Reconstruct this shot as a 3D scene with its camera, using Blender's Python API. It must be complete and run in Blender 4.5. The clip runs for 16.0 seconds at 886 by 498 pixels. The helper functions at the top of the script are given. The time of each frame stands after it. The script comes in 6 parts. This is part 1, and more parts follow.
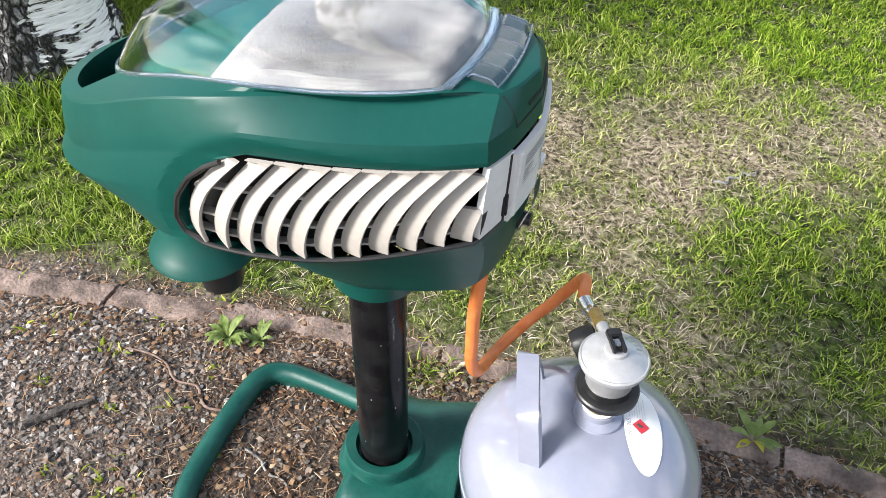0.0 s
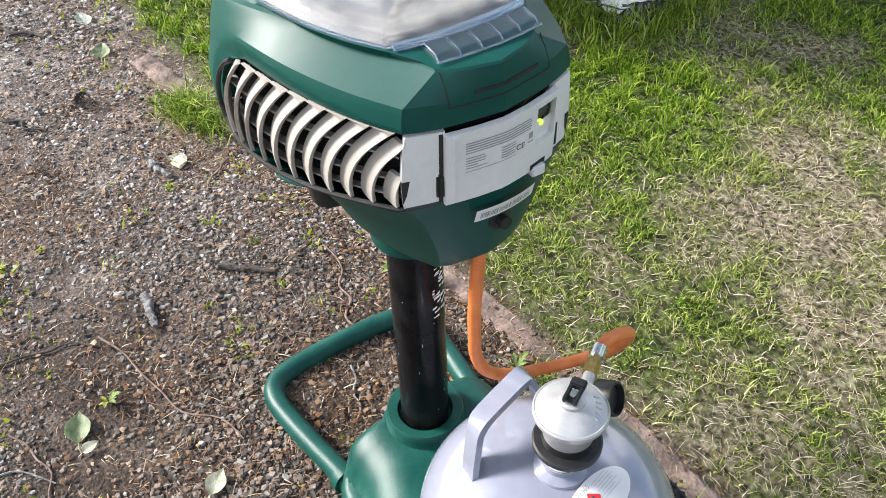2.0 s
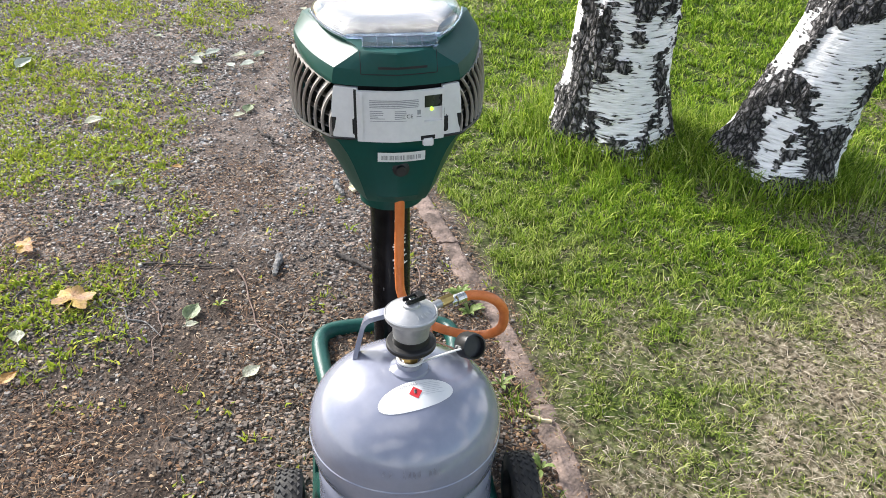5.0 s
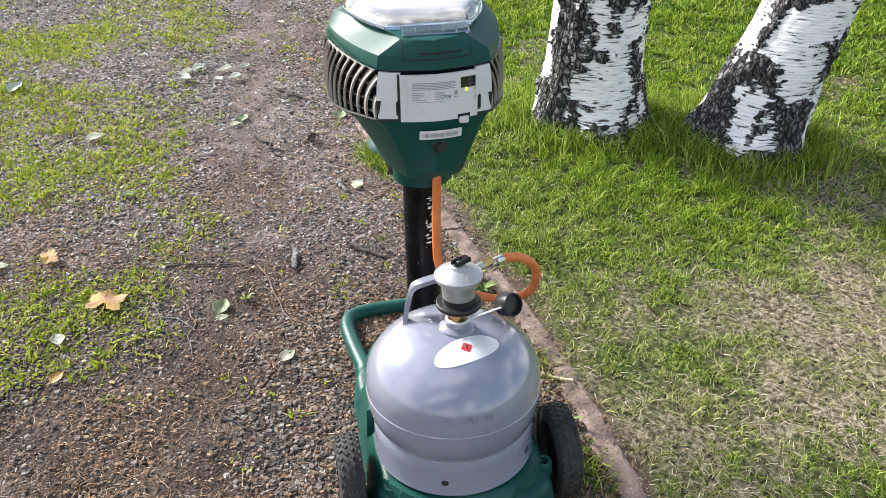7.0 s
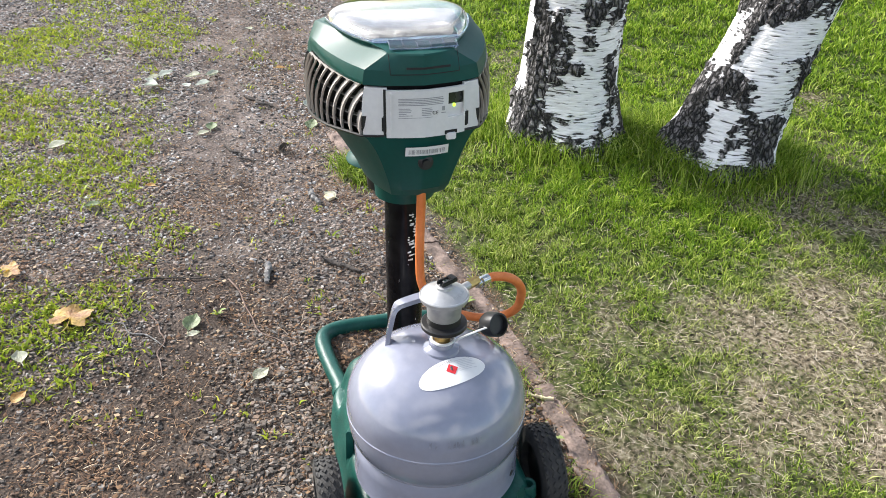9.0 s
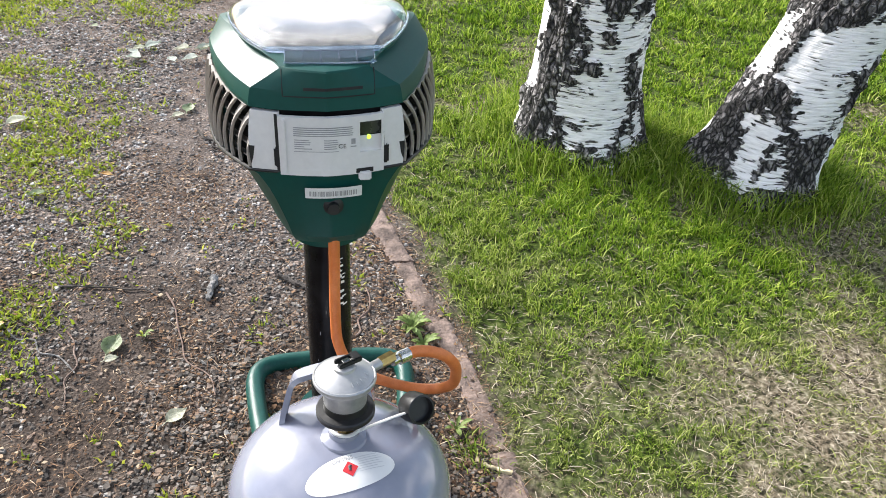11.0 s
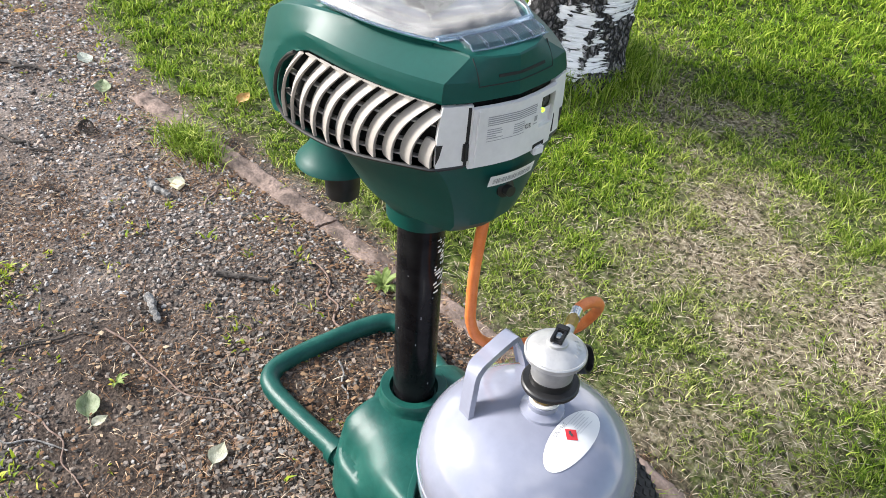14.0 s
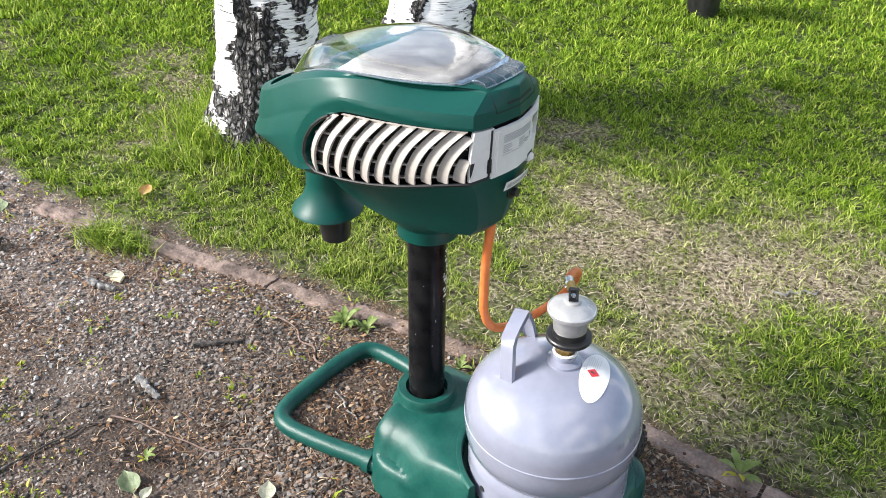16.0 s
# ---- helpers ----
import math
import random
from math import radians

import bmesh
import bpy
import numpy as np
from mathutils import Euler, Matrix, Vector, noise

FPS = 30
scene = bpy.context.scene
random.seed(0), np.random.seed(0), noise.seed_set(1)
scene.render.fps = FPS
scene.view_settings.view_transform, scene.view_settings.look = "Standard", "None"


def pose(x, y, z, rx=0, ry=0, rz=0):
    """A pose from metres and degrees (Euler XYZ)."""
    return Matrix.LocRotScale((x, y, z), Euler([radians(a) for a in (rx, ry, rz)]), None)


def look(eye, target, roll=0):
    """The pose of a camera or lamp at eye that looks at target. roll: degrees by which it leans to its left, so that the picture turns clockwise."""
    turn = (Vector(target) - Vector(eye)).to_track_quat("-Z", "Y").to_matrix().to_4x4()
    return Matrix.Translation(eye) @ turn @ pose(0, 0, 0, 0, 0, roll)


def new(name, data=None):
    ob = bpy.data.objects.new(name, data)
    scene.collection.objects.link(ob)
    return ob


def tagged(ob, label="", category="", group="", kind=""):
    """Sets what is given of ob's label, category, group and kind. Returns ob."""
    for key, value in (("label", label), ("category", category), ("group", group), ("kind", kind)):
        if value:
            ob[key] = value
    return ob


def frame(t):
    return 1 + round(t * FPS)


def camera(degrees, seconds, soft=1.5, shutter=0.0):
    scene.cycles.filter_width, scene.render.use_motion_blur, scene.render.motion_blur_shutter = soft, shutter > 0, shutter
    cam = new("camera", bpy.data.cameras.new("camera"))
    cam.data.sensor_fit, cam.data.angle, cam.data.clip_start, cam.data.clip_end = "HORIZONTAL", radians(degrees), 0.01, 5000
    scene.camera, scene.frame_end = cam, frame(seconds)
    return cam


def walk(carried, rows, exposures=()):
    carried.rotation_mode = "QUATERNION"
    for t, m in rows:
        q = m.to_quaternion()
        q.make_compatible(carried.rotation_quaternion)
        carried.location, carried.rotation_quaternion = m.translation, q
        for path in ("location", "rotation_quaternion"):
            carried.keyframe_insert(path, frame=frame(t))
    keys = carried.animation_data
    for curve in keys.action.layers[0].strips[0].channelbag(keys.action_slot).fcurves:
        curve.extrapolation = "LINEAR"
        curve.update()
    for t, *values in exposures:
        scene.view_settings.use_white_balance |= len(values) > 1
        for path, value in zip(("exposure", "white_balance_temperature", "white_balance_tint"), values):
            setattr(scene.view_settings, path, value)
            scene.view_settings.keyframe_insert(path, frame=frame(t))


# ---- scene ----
cam = camera(54.6, 16.0, soft=0.8)
PATH = [
    (0, (0.282, -0.615, 1.21), (-0.168, 0.747, -0.183), 1.8),
    (0.5, (0.428, -0.555, 1.213), (-0.337, 0.619, -0.214), -1.1),
    (1, (0.56, -0.511, 1.241), (-0.477, 0.454, -0.171), -3.3),
    (1.5, (0.564, -0.484, 1.227), (-0.497, 0.479, -0.169), -1.1),
    (2, (0.647, -0.37, 1.186), (-0.581, 0.415, -0.184), -2.1),
    (2.5, (0.704, -0.237, 1.17), (-0.664, 0.34, -0.17), -1.0),
    (3, (0.74, -0.131, 1.151), (-0.658, 0.396, -0.179), 4.4),
    (3.5, (0.915, -0.05, 1.165), (-0.68, 0.084, -0.034), 1.0),
    (3.7, (0.975, -0.047, 1.175), (-0.633, 0.064, -0.009), 1.5),
    (5.8, (1.377, -0.15, 1.195), (-0.349, 0.127, 0.223), 0.4),
    (6, (1.38, -0.174, 1.193), (-0.345, 0.101, 0.218), 0.3),
    (6.5, (1.395, -0.212, 1.196), (-0.305, 0.087, 0.186), -0.8),
    (7, (1.415, -0.233, 1.199), (-0.28, 0.097, 0.189), -1.0),
    (7.5, (1.422, -0.236, 1.198), (-0.271, 0.096, 0.186), -0.7),
    (8, (1.414, -0.238, 1.201), (-0.286, 0.107, 0.206), -0.5),
    (8.5, (1.391, -0.259, 1.199), (-0.307, 0.105, 0.206), -0.0),
    (9, (1.368, -0.262, 1.199), (-0.314, 0.157, 0.203), 0.8),
    (9.5, (1.307, -0.199, 1.19), (-0.372, 0.245, 0.198), 1.1),
    (9.7, (1.282, -0.158, 1.185), (-0.397, 0.288, 0.195), 1.3),
    (11.8, (1.004, -0.008, 1.166), (-0.651, 0.221, 0.067), 3.4),
    (12, (0.988, -0.064, 1.17), (-0.665, 0.166, 0.068), 3.6),
    (12.5, (0.892, -0.163, 1.166), (-0.741, 0.166, 0.06), 5.0),
    (13, (0.78, -0.254, 1.173), (-0.803, 0.153, 0.02), 2.7),
    (13.5, (0.739, -0.441, 1.181), (-0.63, 0.375, -0.027), 4.3),
    (14, (0.791, -0.581, 1.201), (-0.459, 0.407, -0.008), 3.9),
    (14.5, (0.853, -0.709, 1.257), (-0.431, 0.331, 0.132), -3.3),
    (15, (0.786, -0.846, 1.263), (-0.364, 0.381, 0.18), 0.2),
    (15.5, (0.732, -0.974, 1.274), (-0.272, 0.373, 0.19), 0.7),
    (16, (0.739, -0.996, 1.274), (-0.234, 0.381, 0.198), 0.9),
]
walk(cam, [(t, look(eye, target, roll)) for t, eye, target, roll in PATH])

# ---- light ----
SUN_AZ, SUN_EL = -139.0, 33.0
world = bpy.data.worlds.new("world")
scene.world = world
world.use_nodes = True
wn, wl = world.node_tree.nodes, world.node_tree.links
wn.clear()
w_out = wn.new("ShaderNodeOutputWorld")
w_bg = wn.new("ShaderNodeBackground")
w_sky = wn.new("ShaderNodeTexSky")
w_sky.sky_type, w_sky.sun_disc = "NISHITA", False
w_sky.sun_elevation, w_sky.sun_rotation = radians(SUN_EL), radians(90 - SUN_AZ)
w_noise = wn.new("ShaderNodeTexNoise")
w_noise.inputs["Scale"].default_value = 2.6
w_noise.inputs["Detail"].default_value = 7
w_ramp = wn.new("ShaderNodeValToRGB")
w_ramp.color_ramp.elements[0].position, w_ramp.color_ramp.elements[1].position = 0.48, 0.62
w_mix = wn.new("ShaderNodeMixRGB")
w_mix.inputs["Color2"].default_value = (10.0, 10.0, 10.3, 1)
wl.new(w_noise.outputs["Fac"], w_ramp.inputs["Fac"])
wl.new(w_ramp.outputs["Color"], w_mix.inputs["Fac"])
wl.new(w_sky.outputs["Color"], w_mix.inputs["Color1"])
wl.new(w_mix.outputs["Color"], w_bg.inputs["Color"])
w_bg.inputs["Strength"].default_value = 0.100
wl.new(w_bg.outputs["Background"], w_out.inputs["Surface"])

sun = new("sun", bpy.data.lights.new("sun", "SUN"))
sun.data.energy, sun.data.angle, sun.data.color = 4.5, radians(15.0), (1.0, 0.96, 0.915)
scene.view_settings.exposure = 1.10
sun_from = Vector((math.cos(radians(SUN_AZ)) * math.cos(radians(SUN_EL)), math.sin(radians(SUN_AZ)) * math.cos(radians(SUN_EL)), math.sin(radians(SUN_EL))))
sun.matrix_world = look(sun_from * 30, (0, 0, 0))


# ---- materials ----
def material(name, colour, rough=0.5, metal=0.0, colour2=None, scale=30.0, detail=4.0, bump=0.0, bump_scale=None, coat=0.0, spread=(0.35, 0.65), random_vary=0.0, fine=0.0):
    """A principled surface with two-scale variation between two colours and a fine relief."""
    mat = bpy.data.materials.new(name)
    mat.use_nodes = True
    n, l = mat.node_tree.nodes, mat.node_tree.links
    p = n["Principled BSDF"]
    p.inputs["Roughness"].default_value, p.inputs["Metallic"].default_value = rough, metal
    p.inputs["Coat Weight"].default_value = coat
    p.inputs["Coat Roughness"].default_value = 0.08
    tc = n.new("ShaderNodeTexCoord")
    nz = n.new("ShaderNodeTexNoise")
    nz.inputs["Scale"].default_value, nz.inputs["Detail"].default_value = scale, detail
    l.new(tc.outputs["Object"], nz.inputs["Vector"])
    ramp = n.new("ShaderNodeValToRGB")
    ramp.color_ramp.elements[0].position, ramp.color_ramp.elements[1].position = spread
    ramp.color_ramp.elements[0].color = (*colour, 1)
    ramp.color_ramp.elements[1].color = (*(colour2 or colour), 1)
    l.new(nz.outputs["Fac"], ramp.inputs["Fac"])
    last = ramp.outputs["Color"]
    if fine:
        nf = n.new("ShaderNodeTexNoise")
        nf.inputs["Scale"].default_value, nf.inputs["Detail"].default_value = scale * 9, 3
        l.new(tc.outputs["Object"], nf.inputs["Vector"])
        mr = n.new("ShaderNodeMapRange")
        mr.inputs["From Min"].default_value, mr.inputs["From Max"].default_value = 0.3, 0.7
        mr.inputs["To Min"].default_value, mr.inputs["To Max"].default_value = 1 - fine, 1 + fine
        l.new(nf.outputs["Fac"], mr.inputs["Value"])
        mul = n.new("ShaderNodeVectorMath")
        mul.operation = "SCALE"
        l.new(last, mul.inputs[0])
        l.new(mr.outputs["Result"], mul.inputs["Scale"])
        last = mul.outputs["Vector"]
    if random_vary:
        oi = n.new("ShaderNodeNewGeometry")
        mr = n.new("ShaderNodeMapRange")
        mr.inputs["To Min"].default_value, mr.inputs["To Max"].default_value = 1 - random_vary, 1 + random_vary
        l.new(oi.outputs["Random Per Island"], mr.inputs["Value"])
        mul = n.new("ShaderNodeVectorMath")
        mul.operation = "SCALE"
        l.new(last, mul.inputs[0])
        l.new(mr.outputs["Result"], mul.inputs["Scale"])
        last = mul.outputs["Vector"]
    l.new(last, p.inputs["Base Color"])
    rr = n.new("ShaderNodeMapRange")
    rr.inputs["To Min"].default_value, rr.inputs["To Max"].default_value = max(0.02, rough - 0.08), min(1, rough + 0.10)
    l.new(nz.outputs["Fac"], rr.inputs["Value"])
    l.new(rr.outputs["Result"], p.inputs["Roughness"])
    if bump:
        nb = n.new("ShaderNodeTexNoise")
        nb.inputs["Scale"].default_value, nb.inputs["Detail"].default_value = bump_scale or scale * 6, 3
        l.new(tc.outputs["Object"], nb.inputs["Vector"])
        b = n.new("ShaderNodeBump")
        b.inputs["Strength"].default_value, b.inputs["Distance"].default_value = bump, 0.004
        l.new(nb.outputs["Fac"], b.inputs["Height"])
        l.new(b.outputs["Normal"], p.inputs["Normal"])
    return mat


def island_material(name, stops, rough=0.8, translucent=0.0, attribute="", other_stops=None, noise_scale=0.0):
    """Colour picked per loose piece from the stops; an attribute of the mesh blends towards a second set of stops."""
    mat = bpy.data.materials.new(name)
    mat.use_nodes = True
    n, l = mat.node_tree.nodes, mat.node_tree.links
    p = n["Principled BSDF"]
    p.inputs["Roughness"].default_value = rough
    p.inputs["Specular IOR Level"].default_value = 0.2
    geo = n.new("ShaderNodeNewGeometry")

    def ramp_of(some):
        r = n.new("ShaderNodeValToRGB")
        r.color_ramp.elements[0].position, r.color_ramp.elements[0].color = some[0][0], (*some[0][1], 1)
        r.color_ramp.elements[1].position, r.color_ramp.elements[1].color = some[-1][0], (*some[-1][1], 1)
        for at, c in some[1:-1]:
            r.color_ramp.elements.new(at).color = (*c, 1)
        l.new(geo.outputs["Random Per Island"], r.inputs["Fac"])
        return r.outputs["Color"]

    last = ramp_of(stops)
    if other_stops:
        at = n.new("ShaderNodeAttribute")
        at.attribute_name = attribute
        mix = n.new("ShaderNodeMixRGB")
        l.new(at.outputs["Fac"], mix.inputs["Fac"])
        l.new(last, mix.inputs["Color1"])
        l.new(ramp_of(other_stops), mix.inputs["Color2"])
        last = mix.outputs["Color"]
    if noise_scale:
        tc = n.new("ShaderNodeTexCoord")
        nz = n.new("ShaderNodeTexNoise")
        nz.inputs["Scale"].default_value, nz.inputs["Detail"].default_value = noise_scale, 4
        l.new(tc.outputs["Object"], nz.inputs["Vector"])
        mr = n.new("ShaderNodeMapRange")
        mr.inputs["From Min"].default_value, mr.inputs["From Max"].default_value = 0.3, 0.7
        mr.inputs["To Min"].default_value, mr.inputs["To Max"].default_value = 0.72, 1.25
        l.new(nz.outputs["Fac"], mr.inputs["Value"])
        mul = n.new("ShaderNodeVectorMath")
        mul.operation = "SCALE"
        l.new(last, mul.inputs[0])
        l.new(mr.outputs["Result"], mul.inputs["Scale"])
        last = mul.outputs["Vector"]
    l.new(last, p.inputs["Base Color"])
    if translucent:
        tr = n.new("ShaderNodeBsdfTranslucent")
        l.new(last, tr.inputs["Color"])
        ms = n.new("ShaderNodeMixShader")
        ms.inputs["Fac"].default_value = translucent
        l.new(p.outputs["BSDF"], ms.inputs[1])
        l.new(tr.outputs["BSDF"], ms.inputs[2])
        l.new(ms.outputs["Shader"], n["Material Output"].inputs["Surface"])
    return mat


def clear_plastic(name, tint=(1, 1, 1), rough=0.04):
    mat = bpy.data.materials.new(name)
    mat.use_nodes = True
    p = mat.node_tree.nodes["Principled BSDF"]
    p.inputs["Base Color"].default_value = (*tint, 1)
    p.inputs["Roughness"].default_value = rough
    p.inputs["Transmission Weight"].default_value = 1.0
    p.inputs["IOR"].default_value = 1.49
    return mat


GREEN = material("green_plastic", (0.001, 0.052, 0.042), 0.43, colour2=(0.0015, 0.059, 0.048), scale=14, bump=0.035, bump_scale=900, fine=0.05)
GREEN.node_tree.nodes["Principled BSDF"].inputs["Specular IOR Level"].default_value = 0.30
GREEN_OLD = material("green_plastic_weathered", (0.003, 0.052, 0.042), 0.36, colour2=(0.011, 0.078, 0.062), scale=18, bump=0.16, bump_scale=700, fine=0.12)
GREEN_OLD.node_tree.nodes["Principled BSDF"].inputs["Specular IOR Level"].default_value = 0.34
BLACK = material("black_plastic", (0.008, 0.008, 0.009), 0.42, colour2=(0.018, 0.018, 0.019), scale=40, bump=0.05)
BLACK_PAINT = material("black_gloss_paint", (0.004, 0.004, 0.005), 0.18, colour2=(0.012, 0.012, 0.013), scale=30, bump=0.03, bump_scale=300)
BLACK_PAINT.node_tree.nodes["Principled BSDF"].inputs["Specular IOR Level"].default_value = 0.13
MARK = material("worn_stamp_ink", (0.13, 0.135, 0.17), 0.5, colour2=(0.24, 0.25, 0.31), scale=120, spread=(0.4, 0.6))
# near-black standing in for the shade inside gaps, slots, holes and hollows
CAVITY_SHADE = material("cavity_shade_black", (0.010, 0.010, 0.010), 0.8, colour2=(0.020, 0.019, 0.018), scale=50)
BEIGE = material("beige_plastic", (0.345, 0.315, 0.285), 0.5, colour2=(0.385, 0.355, 0.325), scale=20, bump=0.06, bump_scale=800, fine=0.05)
PALE = material("pale_grey_plastic", (0.66, 0.648, 0.645), 0.45, colour2=(0.70, 0.69, 0.69), scale=16, bump=0.05, bump_scale=800, fine=0.03)
STEEL_PAINT = material("lavender_grey_paint", (0.228, 0.241, 0.308), 0.20, colour2=(0.252, 0.265, 0.334), scale=9, bump=0.05, bump_scale=120, coat=0.9, fine=0.03)
ALU = material("cast_aluminium", (0.52, 0.52, 0.52), 0.34, metal=0.5, colour2=(0.42, 0.42, 0.43), scale=60, bump=0.12, bump_scale=500)
ALU_DULL = material("dull_cast_aluminium", (0.46, 0.46, 0.46), 0.42, metal=0.6, colour2=(0.36, 0.36, 0.37), scale=60, bump=0.15, bump_scale=500)
CHROME = material("steel_ferrule", (0.62, 0.62, 0.60), 0.22, metal=1.0, colour2=(0.5, 0.5, 0.48), scale=90)
BRASS = material("brass", (0.50, 0.36, 0.13), 0.32, metal=0.9, colour2=(0.38, 0.26, 0.10), scale=120, bump=0.1)
RUBBER = material("tyre_rubber", (0.018, 0.018, 0.019), 0.75, colour2=(0.045, 0.042, 0.038), scale=60, bump=0.15, fine=0.2)
HOSE = material("orange_rubber", (0.62, 0.16, 0.035), 0.48, colour2=(0.70, 0.21, 0.06), scale=50, bump=0.06, fine=0.06)
WHITE = material("white_sticker", (0.78, 0.78, 0.77), 0.4, colour2=(0.72, 0.72, 0.72), scale=40)
RED = material("red_print", (0.62, 0.035, 0.045), 0.45, colour2=(0.55, 0.03, 0.04), scale=60)
INK = material("grey_print", (0.27, 0.27, 0.28), 0.6, colour2=(0.34, 0.34, 0.35), scale=200)
INK_PALE = material("faded_print", (0.30, 0.30, 0.33), 0.5, colour2=(0.38, 0.38, 0.42), scale=150, spread=(0.3, 0.7))
INK_FAINT = material("faint_print", (0.56, 0.56, 0.57), 0.5, colour2=(0.62, 0.62, 0.63), scale=150)
SMOKE = material("smoky_pane", (0.020, 0.022, 0.022), 0.25, colour2=(0.045, 0.048, 0.047), scale=40)
DARK_INK = material("dark_print", (0.04, 0.04, 0.045), 0.6, colour2=(0.08, 0.08, 0.08), scale=200)
NET = material("pale_net_fabric", (0.085, 0.086, 0.090), 0.9, colour2=(0.185, 0.184, 0.186), scale=16, bump=0.15, bump_scale=300, fine=0.05)
GLASS = clear_plastic("clear_window_plastic", (0.97, 0.98, 0.98), 0.03)
PRISM = clear_plastic("bluish_clear_plastic", (0.66, 0.78, 0.92), 0.10)
PRISM.node_tree.nodes["Principled BSDF"].inputs["Transmission Weight"].default_value = 0.92
LATCH = clear_plastic("smoky_latch_plastic", (0.50, 0.58, 0.70), 0.06)
LATCH.node_tree.nodes["Principled BSDF"].inputs["Transmission Weight"].default_value = 0.92
STRAP = material("milky_strap", (0.72, 0.72, 0.70), 0.4, colour2=(0.65, 0.65, 0.64), scale=80)
LED = bpy.data.materials.new("green_light")
LED.use_nodes = True
LED.node_tree.nodes["Principled BSDF"].inputs["Base Color"].default_value = (0.45, 0.8, 0.05, 1)
LED.node_tree.nodes["Principled BSDF"].inputs["Emission Color"].default_value = (0.55, 0.95, 0.06, 1)
LED.node_tree.nodes["Principled BSDF"].inputs["Emission Strength"].default_value = 0.9
KERB = material("weathered_edging_stone", (0.095, 0.070, 0.058), 0.95, colour2=(0.29, 0.215, 0.18), scale=16, detail=8, bump=0.7, bump_scale=160, fine=0.25)


# ---- mesh helpers ----
def part(name, bm, mat, parent=None, label="", smooth=True, angle=38):
    me = bpy.data.meshes.new(name)
    bmesh.ops.recalc_face_normals(bm, faces=bm.faces)
    bm.to_mesh(me)
    bm.free()
    me.materials.append(mat)
    me.polygons.foreach_set("use_smooth", [bool(smooth)] * len(me.polygons))
    if smooth:
        me.set_sharp_from_angle(angle=radians(angle))
    ob = new(name, me)
    if parent:
        ob.parent = parent
    if label:
        tagged(ob, label)
    return ob


def thing(name, label, category, at=(0, 0, 0), turn=0.0, group="", kind=""):
    ob = new(name)
    ob.empty_display_size = 0.05
    ob.matrix_basis = pose(*at, 0, 0, turn)
    return tagged(ob, label, category, group, kind)


def loft(bm, rings, closed=True, skip=None, cap_start=False, cap_end=False):
    """Quads between rings of equal length."""
    vs = [[bm.verts.new(p) for p in ring] for ring in rings]
    n = len(vs[0])
    for k in range(len(vs) - 1):
        for i in range(n if closed else n - 1):
            if skip and skip(k, i):
                continue
            j = (i + 1) % n
            bm.faces.new((vs[k][i], vs[k][j], vs[k + 1][j], vs[k + 1][i]))
    if cap_start:
        bm.faces.new(vs[0])
    if cap_end:
        bm.faces.new(vs[-1])
    return vs


def lathe(bm, profile, centre=(0, 0), n=48, cap=True):
    rings = [[(centre[0] + r * math.cos(2 * math.pi * i / n), centre[1] + r * math.sin(2 * math.pi * i / n), z) for i in range(n)] for r, z in profile]
    return loft(bm, rings, True, None, cap, cap)


def smooth_path(points, steps=8, closed=False):
    """Catmull-Rom through points."""
    P = [Vector(p) for p in points]
    out, n = [], len(P)
    for i in range(n if closed else n - 1):
        a, b, c, d = (P[(i - 1) % n] if closed or i else P[0] * 2 - P[1]), P[i], P[(i + 1) % n], (P[(i + 2) % n] if closed or i + 2 < n else P[-1] * 2 - P[-2])
        for s in range(steps):
            t = s / steps
            out.append(0.5 * ((2 * b) + (c - a) * t + (2 * a - 5 * b + 4 * c - d) * t * t + (3 * b - a - 3 * c + d) * t ** 3))
    if not closed:
        out.append(P[-1])
    return out


def tube(bm, path, radius, n=14, closed=False, flat=1.0):
    """A pipe along a path; radius may be a function of the way along it."""
    path = [Vector(p) for p in path]
    rings, up = [], None
    m = len(path)
    for i, p in enumerate(path):
        d = (path[(i + 1) % m] - path[i - 1]) if closed else (path[min(i + 1, m - 1)] - path[max(i - 1, 0)])
        d.normalize()
        if up is None:
            up = Vector((0, 0, 1)) if abs(d.z) < 0.9 else Vector((1, 0, 0))
        up = (up - d * up.dot(d)).normalized()
        side = d.cross(up)
        r = radius(i / max(1, m - 1)) if callable(radius) else radius
        rings.append([p + (side * math.cos(2 * math.pi * k / n) + up * math.sin(2 * math.pi * k / n) * flat) * r for k in range(n)])
    if closed:
        rings.append(rings[0])
        return loft(bm, rings)
    return loft(bm, rings, True, None, True, True)


def box(bm, centre, size, bevel=0.0, m=None):
    res = bmesh.ops.create_cube(bm, size=1.0)
    vs = res["verts"]
    bmesh.ops.scale(bm, vec=size, verts=vs)
    if bevel:
        es = list({e for v in vs for e in v.link_edges})
        out = bmesh.ops.bevel(bm, geom=es, offset=bevel, segments=2, affect="EDGES")
        vs = list({v for f in out["faces"] for v in f.verts} | {v for v in vs if v.is_valid})
    bmesh.ops.translate(bm, vec=centre, verts=vs)
    if m:
        bmesh.ops.transform(bm, matrix=m, verts=vs)
    return vs


